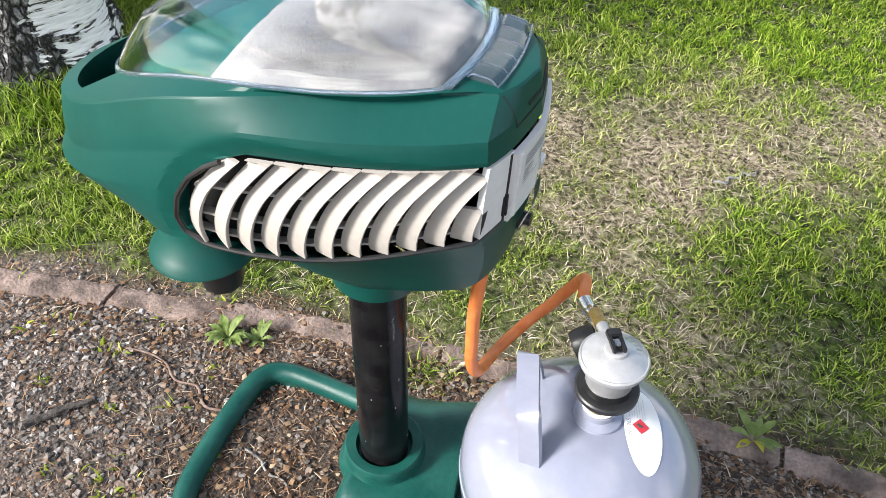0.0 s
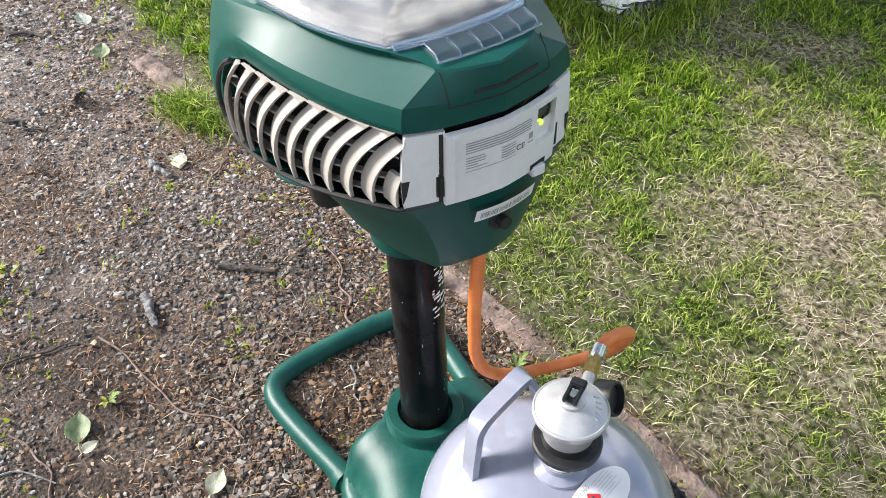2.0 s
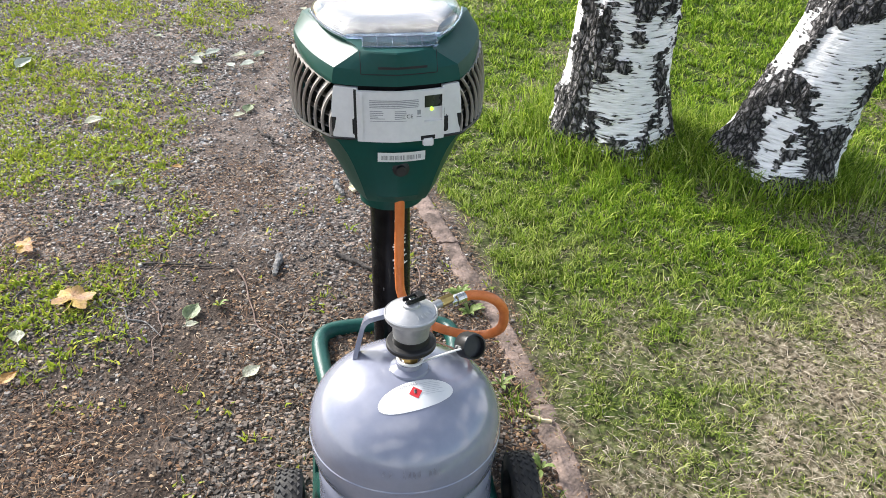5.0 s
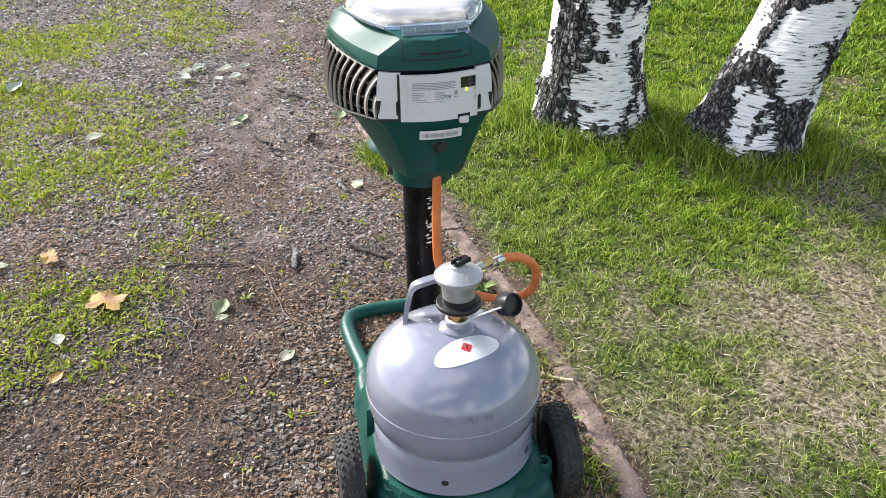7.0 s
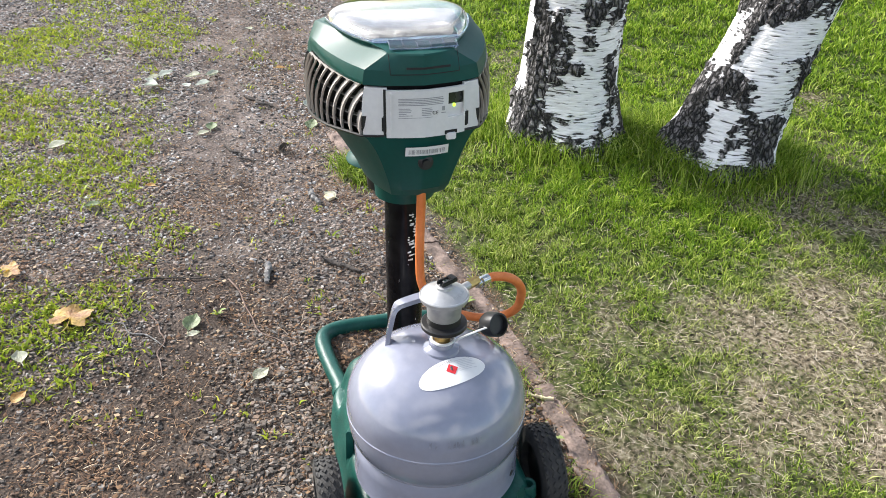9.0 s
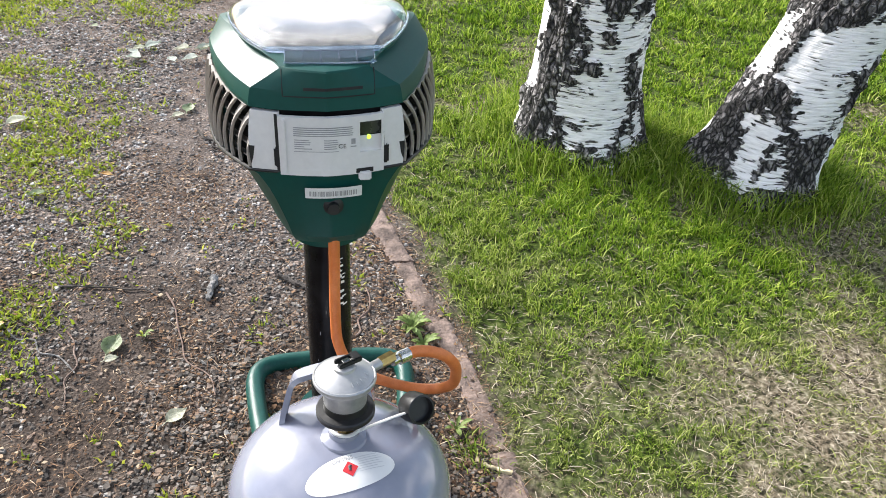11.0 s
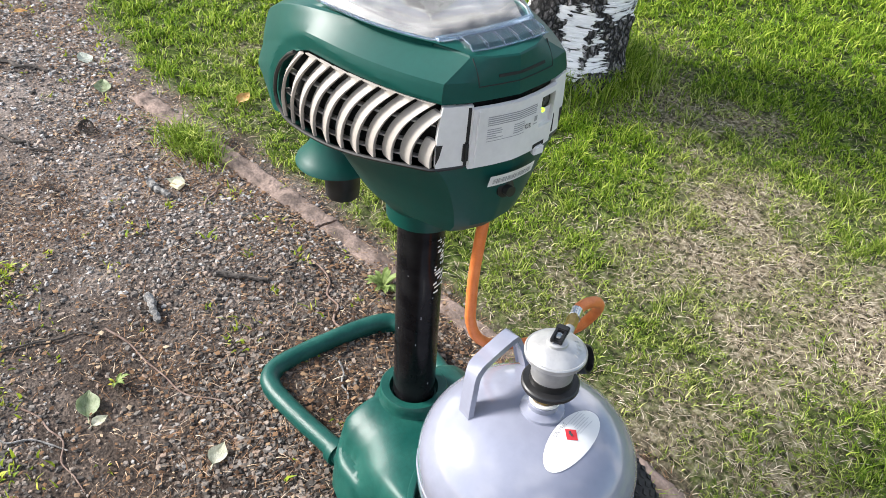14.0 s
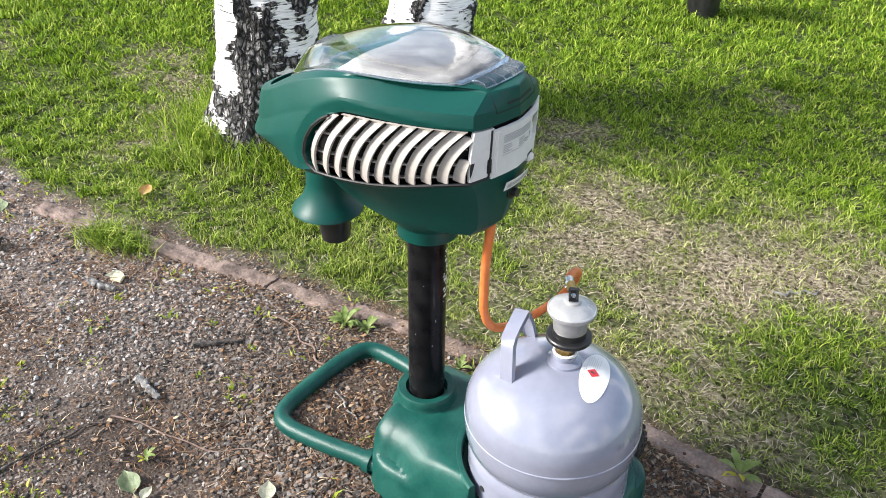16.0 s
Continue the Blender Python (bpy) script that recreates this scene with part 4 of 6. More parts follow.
def build_grille():
    # shade-black backing all round and a glossy black strip over the rear panel
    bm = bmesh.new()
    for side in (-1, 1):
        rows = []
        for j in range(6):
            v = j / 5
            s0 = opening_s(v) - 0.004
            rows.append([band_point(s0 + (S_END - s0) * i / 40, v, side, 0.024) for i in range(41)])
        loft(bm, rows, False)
    # its colour carries the shade of the hollow head behind the slats
    part("grille_shade_backing", bm, CAVITY_SHADE, TRAP)
    pitch, width = 0.0243, 0.0186
    s_first = opening_s(0.97) - 0.0075
    limit = S_CORNER + 0.006
    for side in (-1, 1):
        for i in range(13):
            sb = s_first + i * pitch
            lean = 0.046 if i else 0.044
            at = lambda v, sb=sb, lean=lean, i=i: sb + lean * (1 - v) ** 1.8 - (0.003 if i else 0.008) * math.sin(math.pi * v)
            v0 = 0.015 if i else 0.05
            if at(v0) + width > limit:
                reach = (limit - width - sb + 0.002) / lean
                if reach < 0.02:
                    continue
                v0 = max(v0, 1 - reach ** (1 / 1.8))
            bm = bmesh.new()
            rings = []
            for k in range(17):
                v = v0 + (0.982 - v0) * (k / 16) ** 1.6
                s = at(v)
                rear = min(s + width, limit)
                # the slats run together in a narrow band under the hood's edge
                join = (1 - ease((v - 0.02) / 0.045)) if i else 0.0
                s -= (pitch - width + 0.0004) * join
                wd = rear - s
                deep = 0.0090 * (1 - join) + 0.0020 * join
                if k == 16:
                    s += wd * 0.10
                    wd *= 0.90
                skew = 0.0 if k < 16 else 0.025
                rings.append([band_point(s, v - skew, side, deep), band_point(s + wd * 0.5, v - skew * 0.5, side, deep * 0.46), band_point(s + wd - 0.0010, v, side, 0.0002), band_point(s + wd, v, side, 0.0010),
                              band_point(s + wd, v, side, 0.0042), band_point(s + wd * 0.5 + 0.001, v - skew * 0.5, side, deep * 0.46 + 0.0040), band_point(s + 0.002, v - skew, side, deep + 0.0030)])
            loft(bm, rings, True, None, True, True)
            part("slat", bm, BEIGE, TRAP)
        for v in (0.36, 0.66, 0.88):
            bm = bmesh.new()
            s0 = opening_s(v) + 0.010
            rings = []
            for i in range(31):
                s = s0 + (S_CORNER + 0.002 - s0) * i / 30
                rings.append([band_point(s, v - 0.010, side, 0.0092), band_point(s, v + 0.009, side, 0.0084), band_point(s, v + 0.012, side, 0.017), band_point(s, v - 0.006, side, 0.017)])
            loft(bm, rings, True, None, True, True)
            part("rung", bm, BEIGE, TRAP)


build_grille()


def rear_x(y, z, proud=0.0):
    """The rear face's x at a place."""
    v = max(0.0, min(1.0, (SEAM - z) / (SEAM - 0.690)))
    xf, xr, w = band_params(v)
    b = abs(y - HY) / w
    a = float(np.interp(-b, [-0.60, -0.36, -0.18, 0], [0.957, 0.982, 0.9935, 1.0]))
    return xf + (xr - xf) * a + proud


def rear_patch(bm, y0, y1, z0, z1, proud, thick=0.0, ny=14, nz=3):
    """A piece of the curved rear face, standing proud of it."""
    rows = []
    for j in range(nz + 1):
        z = z0 + (z1 - z0) * j / nz
        rows.append([(rear_x(y0 + (y1 - y0) * i / ny, z, proud), y0 + (y1 - y0) * i / ny, z) for i in range(ny + 1)])
    vs = loft(bm, rows, False)
    if thick:
        back = loft(bm, [[(x - thick, y, z) for x, y, z in row] for row in rows], False)
        rim_f = vs[0] + [r[-1] for r in vs[1:]] + vs[-1][-2::-1] + [r[0] for r in vs[-2:0:-1]]
        rim_b = back[0] + [r[-1] for r in back[1:]] + back[-1][-2::-1] + [r[0] for r in back[-2:0:-1]]
        for k in range(len(rim_f)):
            q = (k + 1) % len(rim_f)
            bm.faces.new((rim_f[k], rim_f[q], rim_b[q], rim_b[k]))


def build_rear():
    top, foot = 0.7655, 0.6905
    for side in (-1, 1):
        bm = bmesh.new()
        rows, backs = [], []
        for j in range(7):
            v = 0.04 + 0.93 * j / 6
            s1 = S_END - (0.0585 if side < 0 else 0.0675)
            stops_ = [S_CORNER + 0.003 + (s1 - S_CORNER - 0.003) * q / 6 for q in range(7)]
            rows.append([band_point(q, v, side, -0.0006) for q in stops_])
            backs.append([band_point(q, v, side, 0.006) for q in stops_])
        vs, vb = loft(bm, rows, False), loft(bm, backs, False)
        rim_f = vs[0] + [r[-1] for r in vs[1:]] + vs[-1][-2::-1] + [r[0] for r in vs[-2:0:-1]]
        rim_b = vb[0] + [r[-1] for r in vb[1:]] + vb[-1][-2::-1] + [r[0] for r in vb[-2:0:-1]]
        for q in range(len(rim_f)):
            w_ = (q + 1) % len(rim_f)
            bm.faces.new((rim_f[q], rim_f[w_], rim_b[w_], rim_b[q]))
        panel = part("corner_panel", bm, PALE, TRAP, "pale grey plastic corner panel", angle=25)
        # flat dark patch on the panel, painting the shade of the last slot
        for v0, v1, reach in ((0.60, 0.90, 0.007),):
            bm = bmesh.new()
            rows = []
            for j in range(4):
                v = v0 + (v1 - v0) * j / 3
                back = S_CORNER + 0.0032 + reach * (1 - j / 3) ** 0.6
                rows.append([band_point(S_CORNER + 0.0028 + (back - S_CORNER - 0.0028) * q / 2, v, side, -0.0009) for q in range(3)])
            loft(bm, rows, False)
            part("vent_slot_shade", bm, CAVITY_SHADE, panel)
        bm = bmesh.new()
        yk = HY + side * (0.060 if side < 0 else 0.069)
        box(bm, (rear_x(yk, 0.712) + 0.0005, yk, 0.7105), (0.006, 0.008, 0.026), 0.002)
        part("clip_slot", bm, CAVITY_SHADE, TRAP)
        bm = bmesh.new()
        yg = -0.0535 if side < 0 else 0.0745
        rear_patch(bm, yg - 0.0018, yg + 0.0018, foot - 0.001, top + 0.001, 0.0012, 0.003, 1, 3)
        part("panel_gap", bm, CAVITY_SHADE, TRAP)
    door_bm = bmesh.new()
    # the panel is split round its small window
    y0, y1 = -0.0515, 0.0725
    wy0, wy1, wz0, wz1 = 0.0435, 0.0695, 0.7175, 0.7575
    rear_patch(door_bm, y0, wy0, foot - 0.0015, top, 0.0050, 0.006, 12, 4)
    rear_patch(door_bm, wy1, y1, foot - 0.0015, top, 0.0050, 0.006, 3, 4)
    rear_patch(door_bm, wy0, wy1, foot - 0.0015, wz0, 0.0050, 0.006, 4, 2)
    rear_patch(door_bm, wy0, wy1, wz1, top, 0.0050, 0.006, 4, 2)
    door = part("rear_panel", door_bm, PALE, TRAP, "pale grey plastic service panel")
    bm = bmesh.new()
    rear_patch(bm, wy0 - 0.001, wy1 + 0.001, wz0 - 0.001, 0.7375, -0.0005, 0.0, 4, 2)
    part("window_recess", bm, PALE, door)
    bm = bmesh.new()
    rear_patch(bm, wy0, wy1, 0.7375, wz1 + 0.001, -0.0030, 0.0, 4, 2)
    part("dark_pane", bm, SMOKE, door, "smoky dark window")
    bm = bmesh.new()
    bmesh.ops.create_uvsphere(bm, u_segments=14, v_segments=8, radius=0.0030)
    bmesh.ops.translate(bm, vec=(rear_x(0.0545, 0.7345) - 0.0015, 0.0545, 0.7345), verts=bm.verts)
    part("indicator_lamp", bm, LED, door, "lit yellow-green indicator lamp")
    bm = bmesh.new()
    rear_patch(bm, -0.0465, -0.0435, foot + 0.002, top - 0.003, 0.0072, 0.004, 1, 3)
    part("rib", bm, PALE, door)
    bm = bmesh.new()
    box(bm, (rear_x(0.049, 0.687) + 0.0055, 0.049, 0.6865), (0.008, 0.0155, 0.011), 0.0015)
    part("latch_tab", bm, PALE, door)
    # dark strip laid on the panel as painted shade above the tab
    bm = bmesh.new()
    rear_patch(bm, 0.0385, 0.0595, 0.690, 0.6965, 0.0054, 0.0, 3, 1)
    part("latch_shadow_gap", bm, CAVITY_SHADE, door)
    # printed lines
    bm = bmesh.new()
    for k in range(5):
        rear_patch(bm, -0.034, 0.0345 + (0.001 if k % 2 else 0), 0.7535 - k * 0.0026 - 0.0013, 0.7535 - k * 0.0026, 0.00535, 0, 10, 1)
    part("print_block", bm, INK, door, "rows of small grey print")
    bm = bmesh.new()
    rr = random.Random(5)
    for k in range(5):
        zz = 0.7375 - k * 0.0028
        rear_patch(bm, -0.0335, -0.0335 + rr.uniform(0.011, 0.021), zz - 0.0012, zz, 0.00535, 0, 3, 1)
        rear_patch(bm, 0.001, 0.001 + rr.uniform(0.012, 0.017), zz - 0.0012, zz, 0.00535, 0, 3, 1)
    rear_patch(bm, -0.034, 0.018, 0.7215, 0.7223, 0.00535, 0, 6, 1)
    rear_patch(bm, 0.0330, 0.0380, 0.7305, 0.7375, 0.00535, 0, 2, 1)
    rear_patch(bm, 0.0320, 0.0390, 0.7265, 0.7280, 0.00535, 0, 2, 1)
    part("print_lines", bm, INK, door)
    cu = bpy.data.curves.new("mark", "FONT")
    cu.body, cu.size, cu.extrude = "CE", 0.0080, 0.0001
    tmp = bpy.data.objects.new("mark", cu)
    me = bpy.data.meshes.new_from_object(tmp)
    bpy.data.objects.remove(tmp)
    me.materials.append(DARK_INK)
    ce = new("conformity_mark", me)
    ce.parent = door
    ce.matrix_basis = Matrix.Translation((rear_x(0.022, 0.729) + 0.0062, 0.0175, 0.7262)) @ pose(0, 0, 0, 90, 0, 90)
    # glossy dark strip between hood and panel
    bm = bmesh.new()
    rows = []
    for j, (z, p) in enumerate(((0.762, -0.006), (0.770, -0.0045), (0.776, -0.008), (0.786, -0.018))):
        rows.append([(rear_x(-0.066 + 0.144 * i / 20, z, p), -0.066 + 0.144 * i / 20, z) for i in range(21)])
    loft(bm, rows, False)
    part("glossy_strip", bm, BLACK_PAINT, TRAP, "glossy black strip under the hood")
    # number plate sticker, gas inlet plug
    bm = bmesh.new()

    def hull_patch(bm, y0, y1, z0, z1, proud, ny=8):
        rows = []
        for j in range(2):
            z = z0 + (z1 - z0) * j
            rows.append([(0.1545 + (z - 0.65) * 0.28 + proud - 0.62 * (y - HY) ** 2 * 6, y, z) for y in [y0 + (y1 - y0) * i / ny for i in range(ny + 1)]])
        loft(bm, rows, False)
    hull_patch(bm, -0.0240, 0.0450, 0.6580, 0.6745, 0.0075)
    sticker = part("sticker", bm, WHITE, TRAP, "small white bar-code sticker")
    bm = bmesh.new()
    yy = -0.019
    while yy < 0.038:
        wd = rr.choice((0.0006, 0.001, 0.0016))
        hull_patch(bm, yy, yy + wd, 0.6615, 0.6695, 0.0080, 1)
        yy += wd + rr.choice((0.0006, 0.0009, 0.0014))
    part("bars", bm, INK, sticker, smooth=False)
    bm = bmesh.new()
    tube(bm, [(0.138, 0.010, 0.641), (0.156, 0.010, 0.6425), (0.1575, 0.010, 0.6425), (0.166, 0.010, 0.6430)], lambda t: 0.0125 if t < 0.5 else 0.0070, 20)
    part("inlet_plug", bm, BLACK, TRAP, "black round plug")
    bm = bmesh.new()
    tube(bm, [(0.122, 0.010, 0.608), (0.128, 0.010, 0.588)], 0.011, 18)
    part("hose_socket", bm, BLACK, TRAP)


build_rear()


def build_funnel():
    bm = bmesh.new()
    lathe(bm, [(0.036, 0.6000), (0.036, 0.5500), (0.038, 0.5350), (0.045, 0.5170), (0.056, 0.5030), (0.064, 0.4950), (0.0655, 0.4910), (0.062, 0.4895), (0.030, 0.4970)], (-0.221, HY - 0.010), 40)
    part("funnel", bm, GREEN, TRAP, "flared green outlet under the nose")
    bm = bmesh.new()
    lathe(bm, [(0.028, 0.5150), (0.029, 0.4600), (0.0275, 0.4380), (0.026, 0.4330), (0.023, 0.4330), (0.022, 0.4650)], (-0.206, HY - 0.010), 10)
    part("outlet_tube", bm, BLACK, TRAP, "short black ribbed outlet tube")


build_funnel()


def build_stand():
    bm = bmesh.new()
    lathe(bm, [(0.0335, 0.14), (0.034, 0.145), (0.034, 0.525), (0.0335, 0.530)], (0, HY * 0.5), 40)
    pole_ = part("pole", bm, BLACK_PAINT, TRAP, "scuffed glossy black metal pole")
    # torn sticker and scuffs on the pole
    bm = bmesh.new()
    rr = random.Random(3)
    for k in range(34):
        a0 = radians(rr.uniform(0, 36))
        z0 = 0.392 + k * 0.0028 + rr.uniform(-0.002, 0.002)
        da, dz = radians(rr.uniform(5, 18)), rr.uniform(0.0013, 0.0046)
        sk = rr.uniform(-0.003, 0.003)
        rows = [[((0.0344) * math.cos(a), HY * 0.5 + 0.0344 * math.sin(a), z + sk * (a - a0) * 3) for a in (a0, a0 + da * 0.5, a0 + da)] for z in (z0, z0 + dz)]
        loft(bm, rows, False)
    tagged(part("torn_sticker", bm, WHITE, pole_, "torn remains of a white sticker", smooth=False), kind="stuff")
    bm = bmesh.new()
    for k in range(14):
        a0, z0 = radians(rr.uniform(-160, 40)), rr.uniform(0.19, 0.49)
        da, dz = radians(rr.uniform(0.8, 2.4)), rr.uniform(0.001, 0.0045)
        loft(bm, [[((0.0343) * math.cos(a), HY * 0.5 + 0.0343 * math.sin(a), z) for a in (a0, a0 + da)] for z in (z0, z0 + dz)], False)
    tagged(part("scuff_marks", bm, INK_PALE, pole_, smooth=False), kind="stuff")
    # base: a moulded body with a hump round the pole and a seat for the bottle
    bm = bmesh.new()
    nx_, ny_ = 84, 60
    X0, X1, W = -0.050, 0.418, 0.152

    def foot_half(x):
        t = (x - X0) / (X1 - X0)
        e = min(1.0, t / 0.16) if t < 0.5 else min(1.0, (1 - t) / 0.12)
        return W * (0.55 + 0.45 * math.sqrt(max(0.0, 1 - (1 - e) ** 2)))

    def top(x, y):
        d_cyl = math.hypot(x - 0.267, y - 0.002)
        plateau = float(np.interp(x, [-0.05, 0.03, 0.09, 0.14, 0.20], [0.052, 0.056, 0.080, 0.112, 0.140]))
        away = max(0.0, math.hypot(x, y) - 0.056) if x < 0 else max(0.0, abs(y) - plateau)
        z = 0.088 + 0.064 * math.sqrt(max(0.0, 1 - (away / 0.075) ** 2))
        if d_cyl < 0.159:
            z = 0.112
        elif x > 0.2:
            z = 0.094
        return z
    rows = []
    for i in range(nx_ + 1):
        x = X0 + (X1 - X0) * i / nx_
        h = foot_half(x)
        row = [(x * 1.0 if i not in (0, nx_) else x, -(h + 0.012) + HY, -0.004), (x, -(h + 0.010) + HY, 0.02), (x, -(h + 0.003) + HY, 0.070)]
        for k in range(ny_ + 1):
            f = k / ny_ * 2 - 1
            y = f * h
            edge = min(1.0, (1 - abs(f)) * h / 0.022, (i + 0.001) * (X1 - X0) / nx_ / 0.022, (nx_ - i + 0.001) * (X1 - X0) / nx_ / 0.02)
            zz = top(x, y)
            lo = 0.080 if 0 < i < nx_ else 0.060
            row.append((x, y + HY, lo + (zz - lo) * math.sqrt(max(0, 1 - (1 - edge) ** 2))))
        row += [(x, h + 0.003 + HY, 0.070), (x, h + 0.010 + HY, 0.02), (x, h + 0.012 + HY, -0.004)]
        rows.append(row)
    vs = loft(bm, rows, False)
    for r, dx in ((vs[0], -0.012), (vs[-1], 0.012)):
        low = [bm.verts.new((v.co.x + dx, v.co.y, min(v.co.z, -0.004 if k in (0, len(r) - 1) else v.co.z * 0.0 - 0.004))) for k, v in enumerate(r)]
        for k in range(len(r) - 1):
            bm.faces.new((r[k], r[k + 1], low[k + 1], low[k]))
    base = part("base", bm, GREEN_OLD, TRAP, "scuffed dark green moulded plastic base")
    # clean edge of the bottle's seat
    bm = bmesh.new()
    rows = []
    for k in range(61):
        a = radians(112 + 136 * k / 60)
        ca, sa = math.cos(a), math.sin(a)
        zt = top(0.267 + 0.1640 * ca, 0.002 + 0.1640 * sa)
        rows.append([(0.267 + r * ca, 0.002 + r * sa + HY, zt + dz if dz > -0.03 else 0.108) for r, dz in ((0.1675, -0.004), (0.1645, 0.0005), (0.1590, 0.0012), (0.1560, 0.0004), (0.1545, -0.003), (0.1540, -0.04))])
    loft(bm, rows, False)
    part("seat_rim", bm, GREEN_OLD, base)
    bm = bmesh.new()
    lathe(bm, [(0.066, 0.134), (0.0600, 0.148), (0.0575, 0.153), (0.0565, 0.160), (0.0555, 0.1715), (0.0535, 0.1745), (0.0400, 0.1730), (0.0365, 0.160)], (0, HY * 0.5), 44)
    part("collar", bm, GREEN_OLD, base)
    for yb in (-0.121, 0.150):
        bm = bmesh.new()
        lathe(bm, [(0.017, 0.080), (0.0155, 0.100), (0.0145, 0.1035), (0.0095, 0.1035), (0.0085, 0.098), (0.0080, 0.078)], (0.345, yb), 24, False)
        boss = part("screw_boss", bm, GREEN_OLD, base)
        bm = bmesh.new()
        lathe(bm, [(0.0084, 0.086), (0.0078, 0.088)], (0.345, yb), 16)
        part("hole", bm, CAVITY_SHADE, boss)
    # foot bar
    bm = bmesh.new()
    pts = [(0.00, -0.122, 0.046), (-0.06, -0.128, 0.044), (-0.13, -0.138, 0.041), (-0.19, -0.145, 0.039), (-0.235, -0.147, 0.038), (-0.266, -0.137, 0.038), (-0.283, -0.108, 0.038),
           (-0.289, -0.05, 0.038), (-0.290, 0.0, 0.038)]
    pts = pts + [(x, -y, z) for x, y, z in pts[-2::-1]]
    pts = [(x, y + HY, z) for x, y, z in pts]
    tube(bm, smooth_path(pts, 6), 0.0178, 18)
    bar = part("foot_bar", bm, GREEN_OLD, TRAP, "green tubular foot bar")
    for sy in (-1, 1):
        bm = bmesh.new()
        tube(bm, [(-0.035, sy * 0.1255 + HY, 0.0450), (-0.050, sy * 0.127 + HY, 0.0445)], 0.0235, 18)
        part("socket_ring", bm, GREEN_OLD, bar)
        bm = bmesh.new()
        pp = smooth_path([(-0.222, sy * 0.146 + HY, 0.024), (-0.260, sy * 0.137 + HY, 0.024), (-0.279, sy * 0.108 + HY, 0.024), (-0.286, sy * 0.066 + HY, 0.024)], 5)
        tube(bm, [(p.x, p.y, p.z - 0.004) for p in pp], 0.0135, 10, flat=1.9)
        part("foot_pad", bm, GREEN_OLD, bar)
    # wheels
    for yc in (-0.188, 0.200):
        build_wheel(yc)


def build_wheel(yc):
    R_, Wd = 0.084, 0.044
    c = Vector((0.288, yc, R_ - 0.014))
    bm = bmesh.new()
    n = 72
    prof = [(-0.5, 0.055), (-0.5, 0.072), (-0.44, 0.079), (-0.30, 0.0825), (0, 0.084), (0.30, 0.0825), (0.44, 0.079), (0.5, 0.072), (0.5, 0.055), (0.3, 0.052), (-0.3, 0.052)]
    rings = []
    for i in range(n):
        a = 2 * math.pi * i / n
        rings.append([(c.x + r * math.cos(a), c.y + f * Wd, c.z + r * math.sin(a)) for f, r in prof])
    rings.append(rings[0])
    loft(bm, rings)
    bmesh.ops.remove_doubles(bm, verts=bm.verts, dist=1e-6)
    tyre_core = bm
    bm2 = bmesh.new()
    lathe_rings = []
    sgn = 1 if yc > 0 else -1
    for f, r in ((-0.32, 0.054), (-0.36, 0.050), (-0.22, 0.044), (-0.20, 0.024), (-0.40, 0.020), (-0.42, 0.012)):
        lathe_rings.append([(c.x + r * math.cos(2 * math.pi * i / 36), c.y - sgn * f * Wd, c.z + r * math.sin(2 * math.pi * i / 36)) for i in range(36)])
    back = [[(c.x + r * math.cos(2 * math.pi * i / 36), c.y + sgn * f * Wd, c.z + r * math.sin(2 * math.pi * i / 36)) for i in range(36)] for f, r in ((-0.30, 0.054), (-0.20, 0.05), (-0.15, 0.01))]
    loft(bm2, lathe_rings, True, None, False, True)
    loft(bm2, back, True, None, False, True)
    wheel = part("wheel", bm2, BLACK, TRAP, "black wheel with diamond-treaded rubber tyre")
    tyre = part("tyre", tyre_core, RUBBER, wheel)
    # diamond tread blocks
    bm3 = bmesh.new()
    rows_, cols = 4, 34
    for q in range(rows_):
        for i in range(cols):
            a = 2 * math.pi * (i + 0.5 * (q % 2)) / cols
            f = -0.36 + 0.24 * q
            ring_ = []
            for da, df in ((-0.078, 0), (0, -0.105), (0.078, 0), (0, 0.105)):
                rr_ = 0.0838 if abs(f + df) < 0.3 else 0.0815
                ring_.append((a + da, f + df, rr_))
            lowv = [bm3.verts.new((c.x + (r - 0.002) * math.cos(t), c.y + g * Wd, c.z + (r - 0.002) * math.sin(t))) for t, g, r in ring_]
            hiv = [bm3.verts.new((c.x + (r + 0.0022) * math.cos(a + (t - a) * 0.85), c.y + (f + (g - f) * 0.85) * Wd, c.z + (r + 0.0022) * math.sin(a + (t - a) * 0.85))) for t, g, r in ring_]
            bm3.faces.new(hiv)
            for k in range(4):
                bm3.faces.new((lowv[k], lowv[(k + 1) % 4], hiv[(k + 1) % 4], hiv[k]))
    part("tread", bm3, RUBBER, tyre, smooth=False)


build_stand()


# ---- gas bottle, regulator, hose ----
CX, CY = 0.267, 0.004


